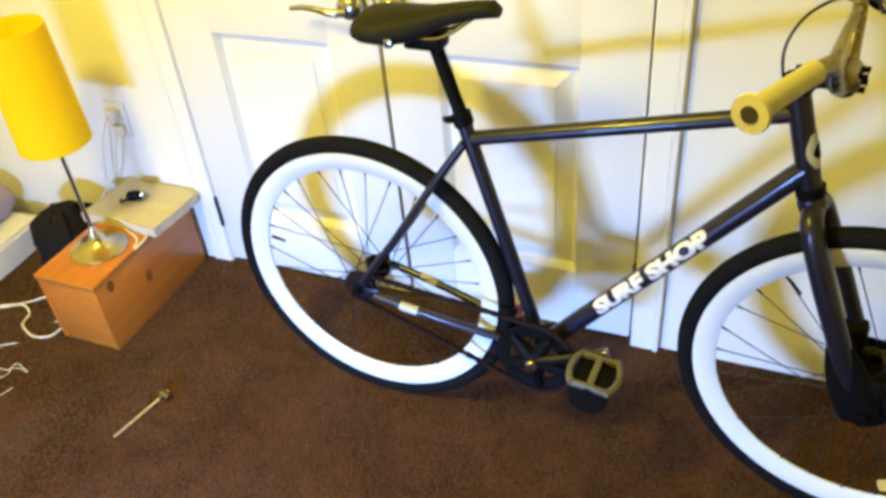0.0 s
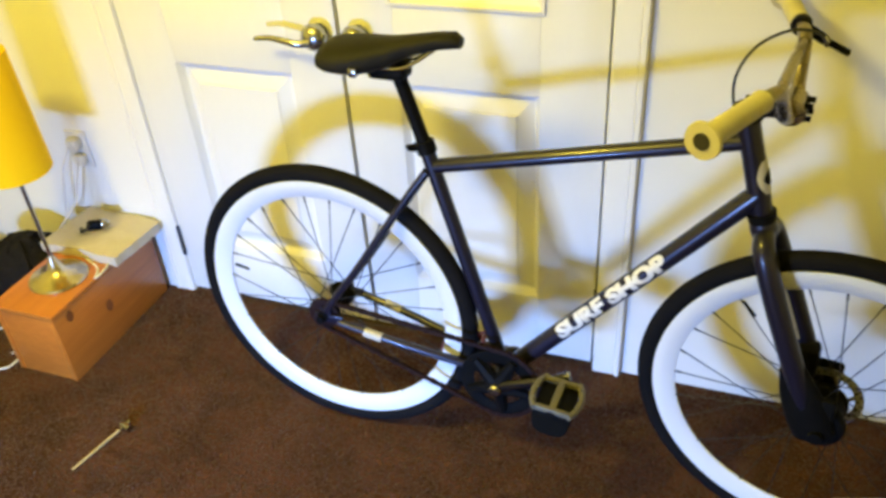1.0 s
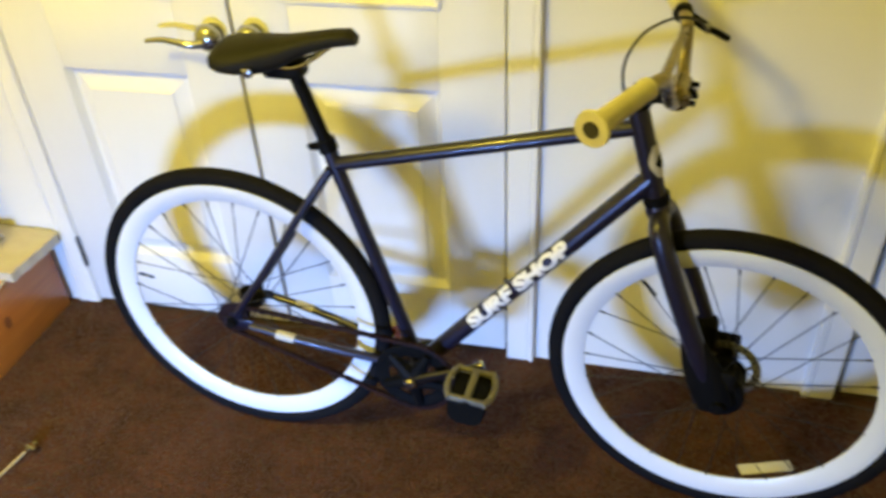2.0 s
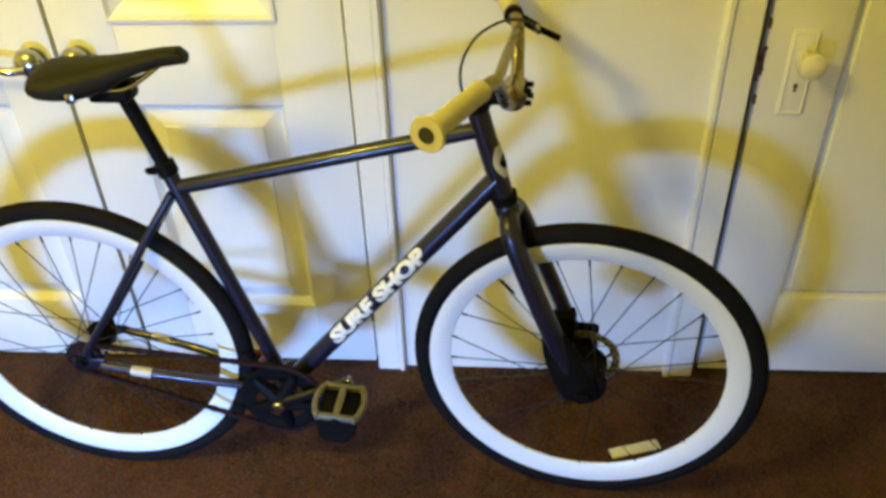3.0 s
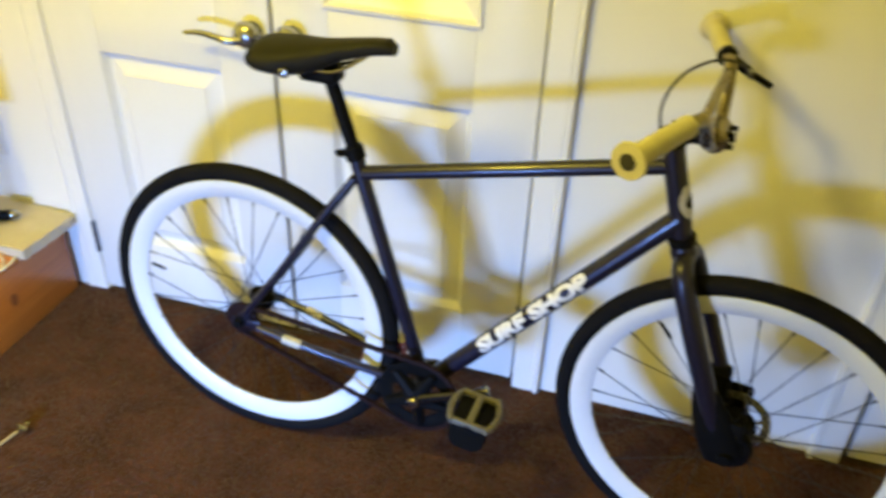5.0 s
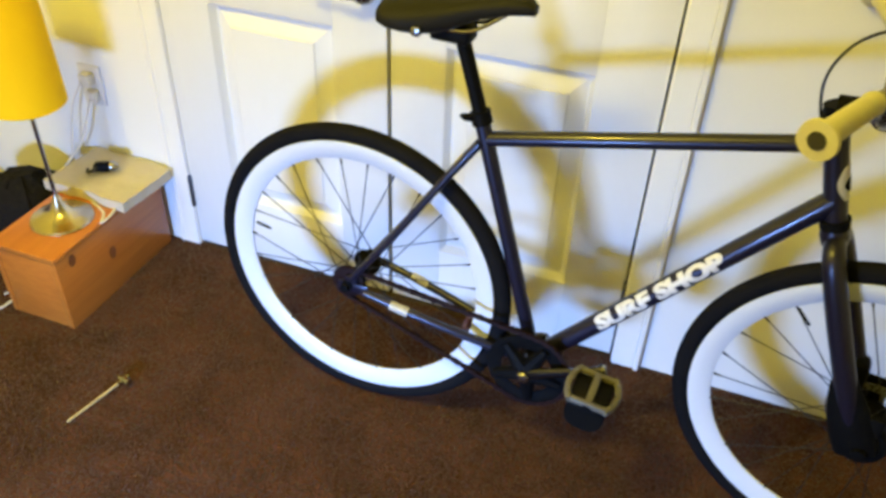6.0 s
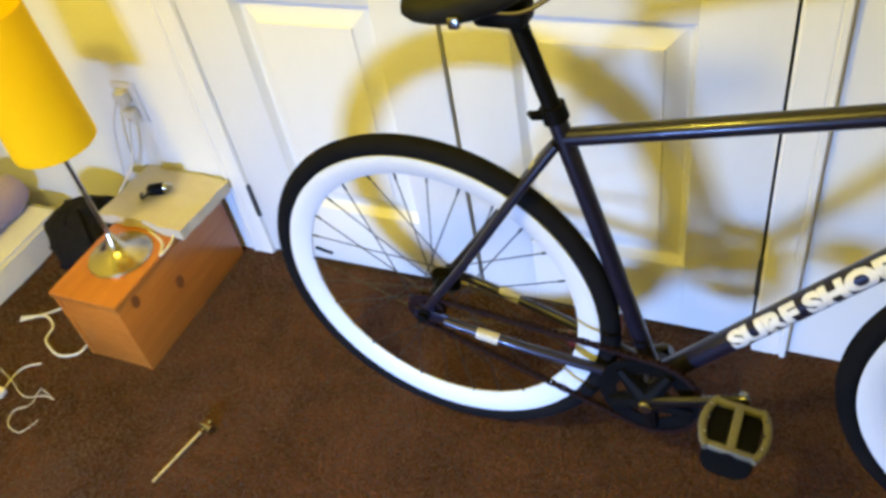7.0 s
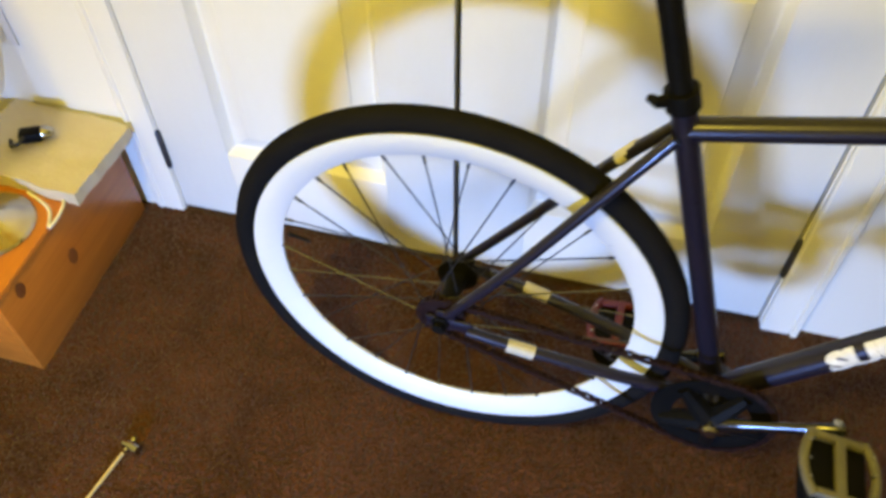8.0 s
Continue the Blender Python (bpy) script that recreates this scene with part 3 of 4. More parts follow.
# lettering on the down tube
def lettering(words, start, along, r, height, length, turn):
    """Letters wrapped round a tube; turn: degrees from its side upward."""
    font = bpy.data.curves.new("letters", "FONT")
    font.body, font.size, font.resolution_u = words, 1.0, 3
    font.offset = 0.065
    tmp = new("letters", font)
    bpy.context.view_layer.update()
    mesh = bpy.data.meshes.new_from_object(tmp.evaluated_get(bpy.context.evaluated_depsgraph_get()))
    bpy.data.objects.remove(tmp)
    bm = bmesh.new()
    bm.from_mesh(mesh)
    xs = [v.co.x for v in bm.verts]
    ys = [v.co.y for v in bm.verts]
    w, h = max(xs) - min(xs), max(ys) - min(ys)
    x0, y0 = min(xs), min(ys)
    for k in range(1, 12):
        bmesh.ops.bisect_plane(bm, geom=bm.verts[:] + bm.edges[:] + bm.faces[:], plane_co=(0, y0 + h * k / 12, 0), plane_no=(0, 1, 0))
    up = Vector((0, -1, 0)).cross(along) * -1
    if up.z < 0:
        up = -up
    for v in bm.verts:
        s, c = (v.co.x - x0) / w * length, ((v.co.y - y0) / h - 0.5) * height
        a = c / r + radians(turn)
        out = Vector((0, -1, 0)) * math.cos(a) + up * math.sin(a)
        v.co = start + along * s + out * (r + 0.0006)
    return bm


ALONG = (DT_TOP - BB).normalized()
part("lettering", lettering("SURF SHOP", BB + ALONG * 0.184, ALONG, 0.0195, 0.035, 0.292, 16), DECAL_WHITE, down, "white block lettering", smooth=False)

# ---- front end, turned a little to its right ----
STEER_AXIS = (HT_TOP - HT_BOT).normalized()
STEER = Matrix.Translation(HT_BOT) @ Matrix.Rotation(radians(-6.4), 4, STEER_AXIS) @ Matrix.Translation(-HT_BOT)
CROWN = HT_BOT - STEER_AXIS * 0.030


def front(name, bm, mat, label="", parent=bicycle, smooth=True):
    bm.transform(STEER)
    return part(name, bm, mat, parent, label, smooth)


front("headset", tube([HT_BOT + STEER_AXIS * 0.004, HT_BOT - STEER_AXIS * 0.012], [0.0245, 0.0235], 24), BLACK_PART, "black headset cup")
front("headset", tube([HT_TOP - STEER_AXIS * 0.004, HT_TOP + STEER_AXIS * 0.012], [0.0235, 0.0245], 24), BLACK_PART, "black headset cup")
fork = front("fork", tube([HT_BOT - STEER_AXIS * 0.010, CROWN + STEER_AXIS * 0.006, CROWN - STEER_AXIS * 0.012], [0.020, 0.024, 0.021], 20), FRAME_PAINT, "gunmetal straight-blade fork")
for s in (-1, 1):
    a = CROWN + Vector((0.004, 0.012 * s, -0.002))
    line = smooth_line([a, CROWN + Vector((0.012, 0.042 * s, -0.022)), (0.914, 0.052 * s, 0.606), (0.967, 0.055 * s, 0.476), (1.008, 0.056 * s, 0.376)], 6)
    front("blade", tube(line, [0.0172 + 0.0026 * math.sin(math.pi * i / len(line)) for i in range(len(line))], 16), FRAME_PAINT, parent=fork)
    bm = box(0.990, 1.052, 0.056 * s - 0.007, 0.056 * s + 0.007, 0.318, 0.424, 0.008)
    front("fork_end", bm, BLACK_PART, "black fork end", fork)
    front("axle_nut", lathe([(0.004, 0.084 * s), (0.0125, 0.083 * s), (0.0125, 0.068 * s), (0.024, 0.067 * s), (0.024, 0.063 * s)], "y", 18, at=AX_F), BLACK_PART, "", fork)
front("fork_decal", tube([(0.910, 0.0345, 0.598), (0.928, 0.0350, 0.550), (0.960, 0.0365, 0.470)], [0.004, 0.0062, 0.0058], 10), DECAL_CREAM, "long pale decal inside the far fork blade", fork)
front("hub_cover", tube(smooth_line([(0.966, -0.054, 0.474), (0.986, -0.054, 0.425), (1.008, -0.055, 0.378), (1.028, -0.055, 0.334)], 5), [0.019 + 0.021 * math.sin(math.pi * min(1, 0.05 + 0.62 * i / 15)) for i in range(16)], 20, squash=0.5), BLACK_PART, "bulky black cover at the fork end", fork)


def head_badge(lo, hi, half, r):
    """A thin plate bent round the front of the head tube."""
    bm = bmesh.new()
    ahead = Vector((0, 1, 0)).cross(STEER_AXIS).normalized()
    rows = []
    for i in range(9):
        f = i / 8
        wide = half * (0.55 + 0.45 * math.sin(math.pi * f))
        rows.append([bm.verts.new(HT_BOT.lerp(HT_TOP, lo + (hi - lo) * f) + (ahead * math.cos(a) + Vector((0, math.sin(a), 0))) * r) for a in np.linspace(-wide, wide, 13)])
    for p, q in zip(rows, rows[1:]):
        for k in range(12):
            bm.faces.new((p[k], p[k + 1], q[k + 1], q[k]))
    ext = bmesh.ops.extrude_face_region(bm, geom=bm.faces[:])["geom"]
    for vtx in (g for g in ext if isinstance(g, bmesh.types.BMVert)):
        vtx.co += (vtx.co - HT_BOT.lerp(HT_TOP, (vtx.co - HT_BOT).dot(STEER_AXIS) / (HT_TOP - HT_BOT).length)).normalized() * 0.0012
    return bm


part("head_badge", head_badge(0.24, 0.58, 1.45, 0.0191), DECAL_CREAM, bicycle, "pale badge on the head tube")
part("badge_mark", head_badge(0.33, 0.46, 0.9, 0.0204), BLACK_PART, bicycle, "black mark on the badge")
fw = wheel(bicycle, STEER @ spin(AX_F, 11), 28)
part("valve_stem", tube([(-0.205, 0, 0.166), (-0.176, 0, 0.145)], [0.0033, 0.0028], 8), BLACK_PART, fw)
rotor = part("disc_rotor", lathe([(0.054, 0.037), (0.070, 0.037), (0.070, 0.039), (0.054, 0.039)], "y", 48, closed=True), ROTOR_STEEL, fw, "perforated steel brake rotor")
bm = lathe([(0.020, 0.035), (0.028, 0.035), (0.028, 0.040), (0.020, 0.040)], "y", 24, closed=True)
for k in range(6):
    w = 2 * math.pi * k / 6
    w2 = w + 0.5
    tube([(0.026 * math.cos(w), 0.038, 0.026 * math.sin(w)), (0.056 * math.cos(w2), 0.038, 0.056 * math.sin(w2))], 0.0036, 6, bm)
part("rotor_spider", bm, ROTOR_STEEL, fw, "steel arms of the rotor")
# vent holes aren't cut: black discs paint their shade on the ring
bm = bmesh.new()
for k in range(36):
    w = 2 * math.pi * k / 36
    r = 0.059 + 0.006 * (k % 2)
    lathe([(0.0026, 0.0365), (0.0026, 0.0395)], "y", 8, bm, at=(r * math.cos(w), 0, r * math.sin(w)))
tagged(part("rotor_holes", bm, BLACK_PART, fw, "black discs painted as the shaded vent holes of the rotor"), kind="stuff")
front("brake_caliper", box(0.956, 1.006, 0.016, 0.064, 0.388, 0.462, 0.012), BLACK_PART, "black disc brake caliper", fork)
front("hub_shell", lathe([(0.030, -0.054), (0.043, -0.050), (0.047, -0.044), (0.047, -0.034), (0.042, -0.028), (0.041, 0.012), (0.046, 0.018), (0.045, 0.026), (0.030, 0.030)], "y", 32, at=AX_F), BLACK_PART, "large black hub flange", fork)

# stem and bars
STEM_TOP = HT_TOP + STEER_AXIS * 0.020
CLAMP = Vector((0.876, 0, 0.9378))
front("stem", tube([HT_TOP + STEER_AXIS * 0.010, STEM_TOP + STEER_AXIS * 0.006], 0.0200, 20), BLACK_PART, "black stem")
front("stem_arm", tube([STEM_TOP, STEM_TOP.lerp(CLAMP, 0.5), CLAMP], [0.019, 0.017, 0.020], 18), BLACK_PART, "black stem arm")
front("stem_clamp", lathe([(0.016, -0.026), (0.0225, -0.024), (0.0225, 0.024), (0.016, 0.026)], "y", 22, at=CLAMP), BAR_STEEL, "tarnished steel bar clamp")
for s in (-1, 1):
    for dz in (-0.010, 0.010):
        front("clamp_bolt", tube([CLAMP + Vector((0.016, 0.014 * s, dz)), CLAMP + Vector((0.030, 0.014 * s, dz))], 0.005, 8), BLACK_PART)


BAR_ROLL = Matrix.Translation(CLAMP) @ pose(0, 0, 0, -0.1) @ Matrix.Translation(-CLAMP)


def bar_line(s):
    return smooth_line([CLAMP, CLAMP + Vector((0.0, 0.040 * s, 0.0)), CLAMP + Vector((-0.004, 0.070 * s, 0.016)), CLAMP + Vector((-0.010, 0.110 * s, 0.060)), CLAMP + Vector((-0.020, 0.145 * s, 0.074)), CLAMP + Vector((-0.070, 0.300 * s, 0.076))], 7)


def on_bar(name, bm, mat, label="", parent=bicycle):
    bm.transform(BAR_ROLL)
    return front(name, bm, mat, label, parent)


bar = on_bar("handlebar", tube(bar_line(-1)[::-1] + bar_line(1)[1:], 0.0112, 16), BAR_STEEL, "aged chrome riser handlebar")
on_bar("crossbar", tube([CLAMP + Vector((-0.012, -0.116, 0.064)), CLAMP + Vector((-0.012, 0, 0.066)), CLAMP + Vector((-0.012, 0.116, 0.064))], 0.0085, 14), BAR_STEEL, "aged chrome crossbar", bar)
for s in (-1, 1):
    g0, g1 = CLAMP + Vector((-0.0265, 0.165 * s, 0.074)), CLAMP + Vector((-0.073, 0.309 * s, 0.073))
    d = (g1 - g0).normalized()
    pts, rad = [], []
    for i in range(29):
        f = i / 28
        pts.append(g0.lerp(g1, f))
        rad.append(0.0148 + 0.0011 * (i % 2) + 0.0012 * f if 1 < i else 0.0170)
    rad[-3:] = [0.0185, 0.0265, 0.0255]
    grip = on_bar("grip", tube(pts, rad, 24), CREAM_RUBBER, "cream rubber grip with end flange")
    # solid disc whose dark colour stands for shade inside the bar
    on_bar("bar_end", tube([g1 + d * 0.0002, g1 + d * 0.0016], 0.0118, 18), HOLLOW_SHADE, "disc on the bar's end, coloured dark for the hollow's shade", grip)

lv = BAR_ROLL @ (CLAMP + Vector((-0.024, 0.156, 0.074)))
front("lever_clamp", lathe([(0.013, -0.008), (0.0165, -0.007), (0.0165, 0.007), (0.013, 0.008)], "y", 18, at=lv), BLACK_PART, "black brake lever clamp")
brake = front("brake_lever", tube(smooth_line([lv + Vector((0.014, 0.0, -0.006)), lv + Vector((0.040, 0.004, -0.022)), lv + Vector((0.060, 0.012, -0.034)), lv + Vector((0.078, 0.022, -0.046))], 6), [0.009] * 7 + [0.006] * 12, 10), BLACK_PART, "black brake lever")
front("barrel_adjuster", tube([lv + Vector((0.040, 0.0, -0.018)), lv + Vector((0.046, -0.022, -0.020))], 0.005, 10), STEEL, "steel cable adjuster", brake)
cable = smooth_line([lv + Vector((0.046, -0.022, -0.020)), CLAMP + Vector((0.006, 0.105, 0.082)), CLAMP + Vector((-0.034, 0.075, 0.090)), CLAMP + Vector((-0.078, 0.052, 0.062)), CLAMP + Vector((-0.098, 0.044, 0.0)), CLAMP + Vector((-0.072, 0.042, -0.090)), (0.860, 0.040, 0.729), (0.925, 0.066, 0.608), (0.978, 0.070, 0.464)], 8)
front("brake_cable", tube(cable, 0.0026, 8), CABLE_BLACK, "black brake cable")


# ---- wooden box with the lamp on it ----
BX0, BX1, BY0, BY1, BH = -0.906, -0.711, -0.437, -0.022, 0.226
crate = thing("wooden_box", pose(0, 0, 0), "orange varnished pine box standing by the closet", "box")
T = 0.016
part("side", box(BX1 - T, BX1, BY0, BY1, 0.0, BH - T, 0.002), PINE, crate)
part("side", box(BX0, BX0 + T, BY0, BY1, 0.0, BH - T, 0.002), PINE, crate)
part("front", box(BX0 + T, BX1 - T, BY0 + 0.002, BY0 + T, 0.0, BH - T, 0.002), PINE, crate)
part("back", box(BX0 + T, BX1 - T, BY1 - T, BY1 - 0.002, 0.0, BH - T, 0.002), PINE, crate)
part("top", box(BX0 - 0.003, BX1 + 0.003, BY0 - 0.003, BY1 + 0.003, BH - T + 0.0005, BH, 0.003), PINE, crate)
for y, z, r in ((-0.383, 0.186, 0.012), (-0.250, 0.118, 0.013)):
    bm = lathe([(0.001, 0.0006), (r * 0.6, 0.0009), (r, 0.0002)], "x", 14, at=(BX1, y, z))
    for vtx in bm.verts:
        vtx.co.z = z + (vtx.co.z - z) * 1.5
    part("knot", bm, KNOT, crate, "dark pine knot")

LX, LY = -0.807, -0.291
lamp = thing("table_lamp", pose(LX, LY, BH), "table lamp with yellow drum shade and round metal base", "lamp")
part("base", lathe([(0.077, 0.0), (0.079, 0.004), (0.076, 0.009), (0.056, 0.016), (0.032, 0.026), (0.022, 0.038), (0.016, 0.052), (0.010, 0.066), (0.0065, 0.075)], "z", 48), BRASS_STEEL, lamp, "shiny round metal base")
part("pole", lathe([(0.0055, 0.055), (0.0055, 0.40)], "z", 14), STEEL, lamp, "thin steel pole")
part("socket", lathe([(0.009, 0.308), (0.013, 0.314), (0.013, 0.380), (0.009, 0.386)], "z", 18), STEEL, lamp)
part("switch", tube([(0.010, 0, 0.318), (0.028, -0.006, 0.316), (0.032, -0.006, 0.316)], [0.003, 0.003, 0.006], 8), STEEL, lamp, "small turn switch")
shade = part("shade", lathe([(0.0880, 0.332), (0.0890, 0.333), (0.0790, 0.635), (0.0780, 0.636), (0.0775, 0.635), (0.0870, 0.334)], "z", 56, closed=True), SHADE_YELLOW, lamp, "bright yellow fabric drum shade")
bm = bmesh.new()
for k in range(3):
    w = 2 * math.pi * k / 3 + 0.4
    tube([(0.010 * math.cos(w), 0.010 * math.sin(w), 0.378), (0.0868 * math.cos(w), 0.0868 * math.sin(w), 0.340)], 0.0015, 6, bm)
part("shade_ring", bm, STEEL, lamp)

# the lamp's cord: round the base, then up to the wall socket
cordl = smooth_line([(LX + 0.02, LY + 0.088, BH + 0.004), (LX + 0.08, LY + 0.06, BH + 0.004), (LX + 0.105, LY + 0.02, BH + 0.004), (LX + 0.10, LY + 0.08, BH + 0.006), (LX + 0.05, LY + 0.13, BH + 0.005), (LX - 0.04, LY + 0.12, BH + 0.005), (LX - 0.09, LY + 0.12, BH + 0.004)], 6)
tagged(part("extension_cable", tube(cordl, 0.0034, 8), CORD_WHITE), "cream cable looped on top of the wooden box", "cable")

SX, SZ = -0.8865, 0.458
socket = thing("wall_outlet", pose(SX, 0, SZ), "white wall socket with two plugs in it", "socket")
part("plate", box(-0.036, 0.036, -0.006, 0.0, -0.057, 0.057, 0.003), CORD_WHITE, socket)
part("plug", box(-0.016, 0.018, -0.034, -0.0065, 0.006, 0.040, 0.005), CORD_WHITE, socket, "white plug")
part("plug", box(-0.012, 0.022, -0.030, -0.0065, -0.042, -0.010, 0.005), CORD_WHITE, socket, "grey-white plug")
for dx, pts in ((0.0, [(SX + 0.006, -0.034, SZ - 0.03), (SX - 0.01, -0.045, SZ - 0.09), (SX - 0.035, -0.06, SZ - 0.16), (SX - 0.055, -0.14, SZ - 0.215)]),
                (1.0, [(SX - 0.006, -0.036, SZ + 0.02), (SX - 0.04, -0.05, SZ - 0.05), (SX - 0.070, -0.06, SZ - 0.17), (SX - 0.085, -0.07, SZ - 0.30), (SX - 0.09, -0.10, 0.02)])):
    tagged(part("power_cable", tube(smooth_line(pts, 6), 0.0028, 8), CORD_WHITE), "thin white cable hanging from the wall outlet", "cable")

# cream foam sheet on the box, with a small dark thing on it
sheet = pose(-0.803, -0.104, BH, 0, 0, -4)
bm = bmesh.new()
bmesh.ops.create_grid(bm, x_segments=20, y_segments=16, size=0.5)
for vtx in bm.verts:
    x, y = vtx.co.x, vtx.co.y
    n = noise.noise(Vector((x * 6, y * 6, 1.7)))
    vtx.co = Vector((x * 0.262 + 0.006 * n * (abs(x) > 0.45), y * 0.196 + 0.010 * n * (abs(y) > 0.45), 0.030 + 0.003 * n))
ext = bmesh.ops.extrude_face_region(bm, geom=bm.faces[:])["geom"]
for vtx in (g for g in ext if isinstance(g, bmesh.types.BMVert)):
    vtx.co.z = 0.001
pad = part("foam_sheet", bm, PAPER_CREAM)
pad.matrix_world = sheet
tagged(pad, "cream foam sheet with torn edge lying on the box", "packaging sheet")
gadget = thing("bike_light", pose(-0.818, -0.094, BH + 0.032, 0, 0, 25), "small black and clear bike light on the foam sheet", "bike light")
part("body", box(-0.032, 0.012, -0.014, 0.014, 0.0, 0.022, 0.006), BLACK_PART, gadget)
part("lens", lathe([(0.013, 0.012), (0.0125, 0.022), (0.006, 0.032), (0.001, 0.034)], "x", 16, at=(0, 0, 0.013)), STEEL, gadget, "clear shiny lens")
part("strap", tube(smooth_line([(-0.02, -0.012, 0.018), (-0.03, -0.022, 0.012), (-0.046, -0.018, 0.004), (-0.05, 0.0, 0.004)], 5), 0.004, 8), CABLE_BLACK, gadget)

# ---- bedding, bag and cords beside the box ----
def soft_slab(x0, x1, y0, y1, z0, z1, bulge, seed):
    bm = box(x0, x1, y0, y1, z0, z1)
    bmesh.ops.subdivide_edges(bm, edges=bm.edges, cuts=14, use_grid_fill=True)
    bmesh.ops.bevel(bm, geom=[e for e in bm.edges if e.calc_face_angle(0) > 0.5], offset=0.018, segments=3, affect="EDGES")
    for vtx in bm.verts:
        n = noise.noise(Vector((vtx.co.x * 7, vtx.co.y * 5, vtx.co.z * 9 + seed)))
        f = (vtx.co.z - z0) / (z1 - z0)
        vtx.co += Vector((bulge * n, bulge * 0.6 * n, bulge * n * f))
    return bm


tagged(part("mattress", soft_slab(-1.845, -1.287, -1.2, -0.070, 0.0, 0.090, 0.016, 8), CLOTH_WHITE), "thin white mattress lying on the carpet", "mattress")
line = [(-1.430 + 0.010 * noise.noise(Vector((i, 0, 0))), -0.065 - 0.05 * i, 0.148) for i in range(20)]
bm = tube(line, [0.045 if i == 0 else 0.060 + 0.008 * noise.noise(Vector((i * 0.7, 3, 0))) for i in range(20)], 28)
tagged(part("rolled_blanket", bm, CLOTH_LAVENDER), "lavender blanket rolled up on the mattress", "blanket")
tagged(part("pillow", soft_slab(-1.82, -1.500, -0.75, -0.09, 0.090, 0.25, 0.03, 9), CLOTH_WHITE), "white pillow lying on the mattress", "pillow")

rings = []
for i in range(13):
    f = i / 12
    r = math.sin(math.pi * (0.06 + 0.90 * f)) ** 0.6
    rings.append([(-1.068 + 0.122 * r * math.cos(w) + 0.045 * noise.noise(Vector((math.cos(w) * 2, math.sin(w) * 2, f * 5))), -0.158 + 0.118 * r * math.sin(w) + 0.015 * noise.noise(Vector((math.cos(w) * 2, math.sin(w) * 2, f * 4 + 9))), 0.225 * f + 0.002) for w in np.linspace(0, 2 * math.pi, 28, endpoint=False)])
tagged(part("black_bag", loft(rings), CLOTH_BLACK), "crumpled black nylon bag standing between box and mattress", "bag")


def floor_cord(points, r, label):
    return tagged(part("cord", tube(smooth_line([(x - 0.018, y + 0.018, z + r) for x, y, z in points], 8), r, 8), CORD_WHITE), label, "cord", group="cords on the carpet")


floor_cord([(-1.175, -0.410, 0.0), (-1.108, -0.388, 0.0), (-1.06, -0.41, 0.0), (-1.05, -0.44, 0.0), (-1.035, -0.462, 0.0), (-0.974, -0.486, 0.0), (-0.925, -0.470, 0.0), (-0.917, -0.432, 0.0)], 0.0032, "white cord curling out from the wooden box")
floor_cord([(-0.93, -0.28, 0.05), (-0.97, -0.30, 0.02), (-1.02, -0.30, 0.0), (-1.06, -0.33, 0.0), (-1.10, -0.37, 0.0), (-1.14, -0.40, 0.0), (-1.17, -0.42, 0.0)], 0.0030, "white cord running along the wooden box")
floor_cord([(-0.92, -0.36, 0.03), (-0.96, -0.345, 0.005), (-1.00, -0.355, 0.0), (-1.03, -0.33, 0.0), (-1.00, -0.30, 0.0), (-0.96, -0.32, 0.0), (-0.94, -0.38, 0.0), (-0.955, -0.42, 0.0)], 0.0028, "white cord looped beside the wooden box")
floor_cord([(-1.033, -0.625, 0.004), (-1.044, -0.573, 0.0), (-1.035, -0.542, 0.0), (-1.00, -0.52, 0.0)], 0.0018, "short white cord with a plug on the carpet")
floor_cord([(-1.106, -0.563, 0.0), (-1.041, -0.585, 0.0), (-0.97, -0.615, 0.0), (-0.918, -0.599, 0.0), (-0.884, -0.601, 0.0)], 0.0011, "thin pale cord lying on the carpet")
floor_cord([(-0.884, -0.601, 0.001), (-0.939, -0.587, 0.001), (-0.934, -0.63, 0.0), (-0.963, -0.658, 0.0), (-0.945, -0.693, 0.0), (-0.90, -0.70, 0.0), (-0.88, -0.66, 0.0)], 0.0011, "thin pale cord lying in loops on the carpet")
tagged(part("plug", box(-1.066, -1.038, -0.622, -0.597, 0.001, 0.018, 0.004), CORD_WHITE), "small white plug lying on the carpet", "plug")
tagged(part("adaptor", box(-0.973, -0.933, -0.327, -0.287, 0.006, 0.040, 0.005), BLACK_PART), "small black adaptor beside the wooden box", "adaptor")

# wrench and paper strip on the carpet
wrench = thing("socket_wrench", pose(-0.479, -0.542, 0.004, 0, 0, 0), "small steel wrench lying on the carpet", "wrench")
part("handle", tube([(-0.004, -0.014, 0.003), (-0.018, -0.08, 0.003), (-0.034, -0.152, 0.003)], [0.0036, 0.0033, 0.0028], 10), WORN_BRASS, wrench, "thin pale brassy handle")
part("head", tube([(-0.012, 0.004, 0.004), (0.002, 0.002, 0.005), (0.022, -0.004, 0.006)], [0.006, 0.0085, 0.0095], 12), STEEL, wrench, "shiny steel socket head")
part("knurl", tube([(-0.003, -0.010, 0.003), (0.004, 0.016, 0.005)], [0.005, 0.006], 10), STEEL, wrench)
strip = box(-0.06, 0.06, -0.014, 0.014, 0.001, 0.005, 0.001)
strip_ob = tagged(part("paper_strip", strip, DECAL_WHITE), "white paper strip lying on the carpet", "paper")
strip_ob.matrix_world = pose(1.229, -0.262, 0, 0, 0, 17)

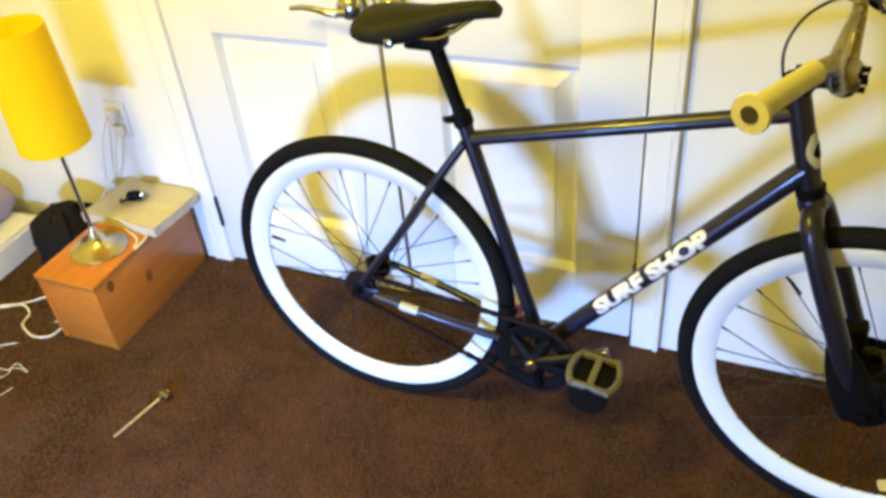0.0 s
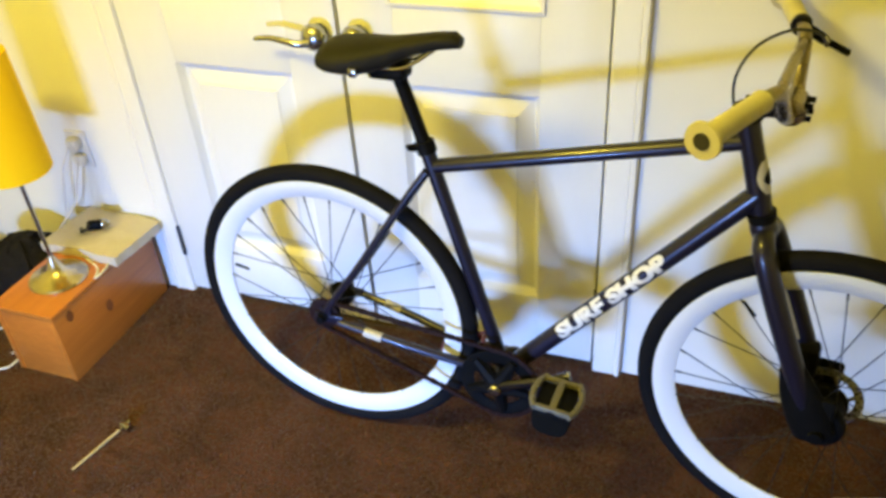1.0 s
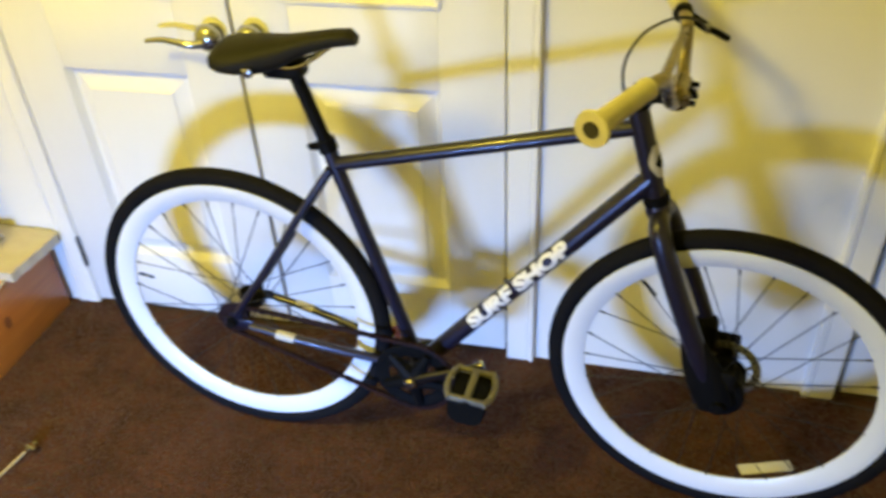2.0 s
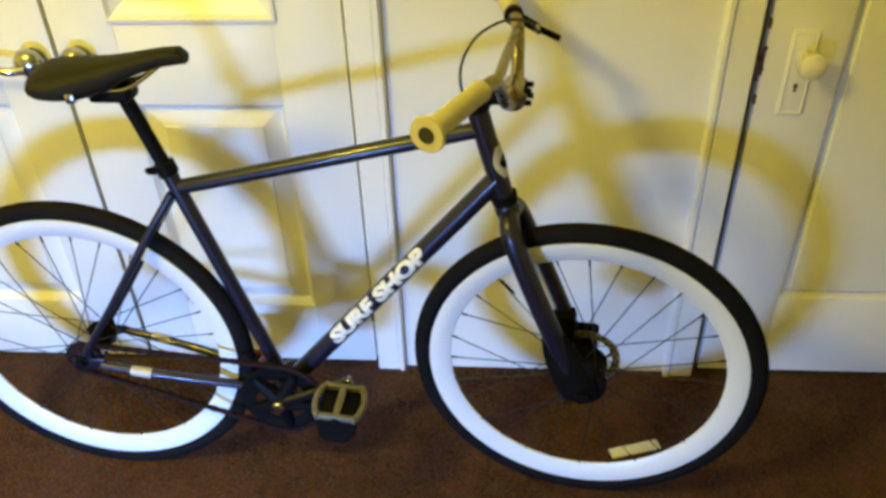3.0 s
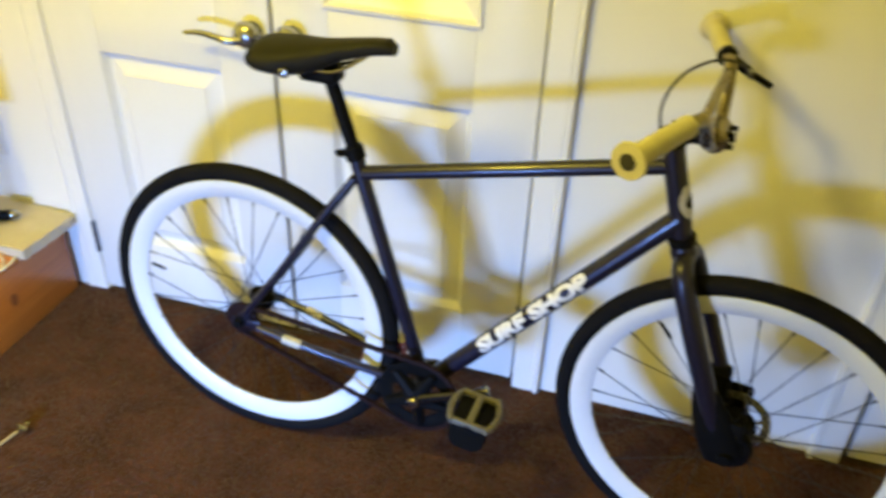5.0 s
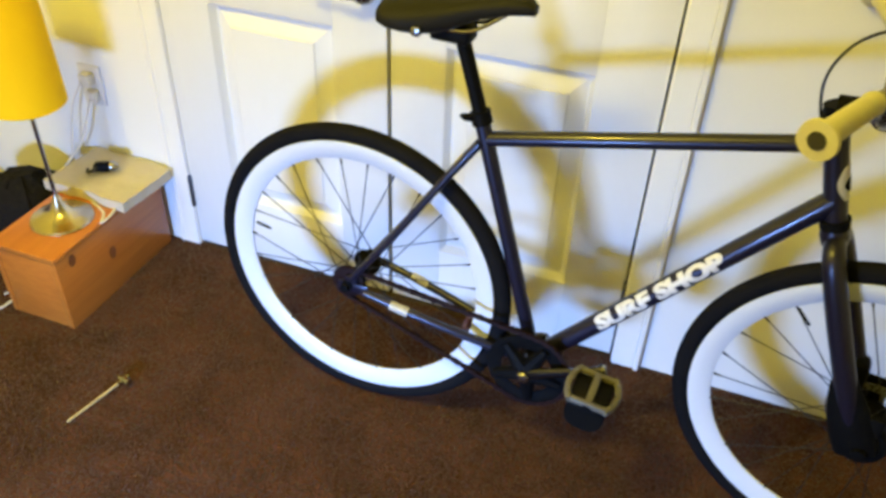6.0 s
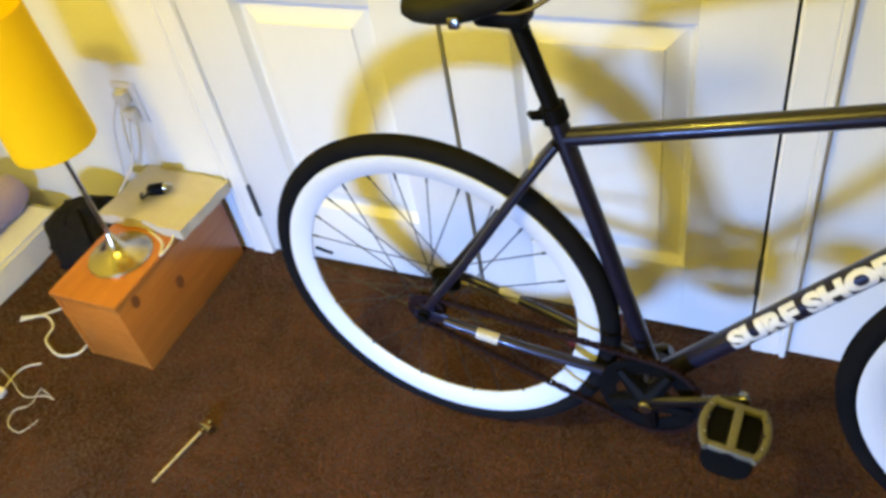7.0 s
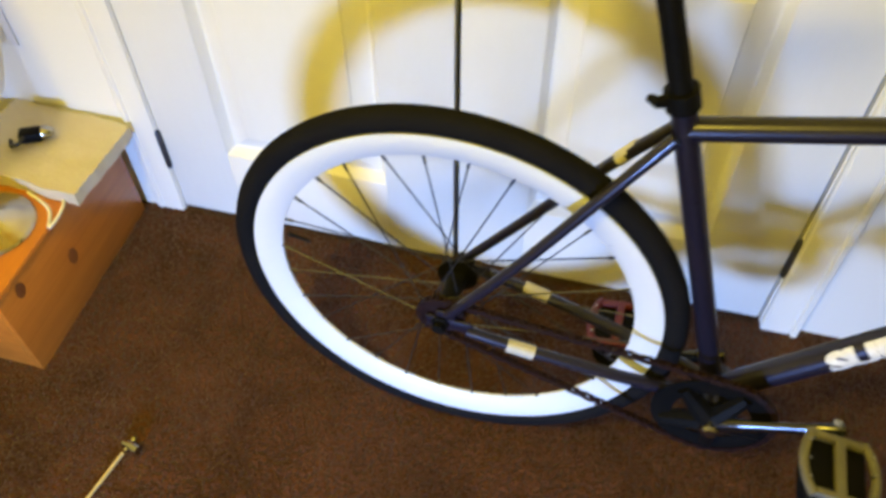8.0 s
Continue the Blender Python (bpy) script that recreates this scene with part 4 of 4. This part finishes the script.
# ---- lights' bodies, behind the camera ----
bulb_lamp = thing("ceiling_lamp", pose(WARM_AT.x, WARM_AT.y, TOP), "warm bare bulb hanging on a cord from the ceiling", "lamp")
part("canopy", lathe([(0.06, 0.0), (0.058, -0.02), (0.010, -0.03), (0.004, -0.04), (0.004, -0.06), (0.022, -0.08), (0.022, -0.14), (0.0, -0.142)], "z", 24), PLATE_CREAM, bulb_lamp)
# unseen screen body and stool, added to give the cool light a carrier
assumed_screen = thing("assumed_screen", look(COOL_AT, (0.05, 0.0, -1.06)) @ pose(0, 0, 0.02), "assumed screen body added behind the cool light, unseen", "screen")
part("housing", box(-0.25, 0.25, -0.16, 0.16, 0.0, 0.03, 0.006), SCREEN_BODY, assumed_screen)
stand = tagged(part("added_stool", box(COOL_AT.x - 0.2, COOL_AT.x + 0.2, COOL_AT.y - 0.25, COOL_AT.y + 0.03, 0.0, 0.30, 0.01), PINE), "low wooden stool added under the assumed screen, unseen", "stool")

# ---- carpet pile: short tufts over the stretch of floor that is seen ----
def pile(name, x0, x1, y0, y1, step, seed):
    rng = np.random.default_rng(seed)
    gx, gy = np.meshgrid(np.arange(x0, x1, step), np.arange(y0, y1, step))
    base = np.stack([gx.ravel(), gy.ravel()], 1)
    base += rng.uniform(-0.45 * step, 0.45 * step, base.shape)
    n = len(base)
    turn = rng.uniform(0, 2 * np.pi, n)
    high = rng.uniform(0.0012, 0.0030, n)
    wide = rng.uniform(0.45, 0.75, n) * step
    verts = np.zeros((n, 4, 3))
    for k in range(3):
        w = turn + k * 2 * np.pi / 3
        verts[:, k, 0], verts[:, k, 1] = base[:, 0] + wide * np.cos(w), base[:, 1] + wide * np.sin(w)
        verts[:, k, 2] = 0.0005
    lean = rng.normal(0, 0.35 * step, (n, 2))
    verts[:, 3, :2], verts[:, 3, 2] = base + lean, high
    i = np.arange(n) * 4
    faces = np.concatenate([np.stack([i + a, i + b, i + 3], 1) for a, b in ((0, 1), (1, 2), (2, 0))])
    mesh = bpy.data.meshes.new(name)
    mesh.from_pydata(verts.reshape(-1, 3).tolist(), [], faces.tolist())
    mesh.materials.append(TUFT)
    return tagged(new(name, mesh), "short brown carpet pile, mottled and worn", "carpet pile", kind="stuff")


pile("carpet_pile", -1.75, 2.0, -1.35, -0.002, 0.0085, 5)
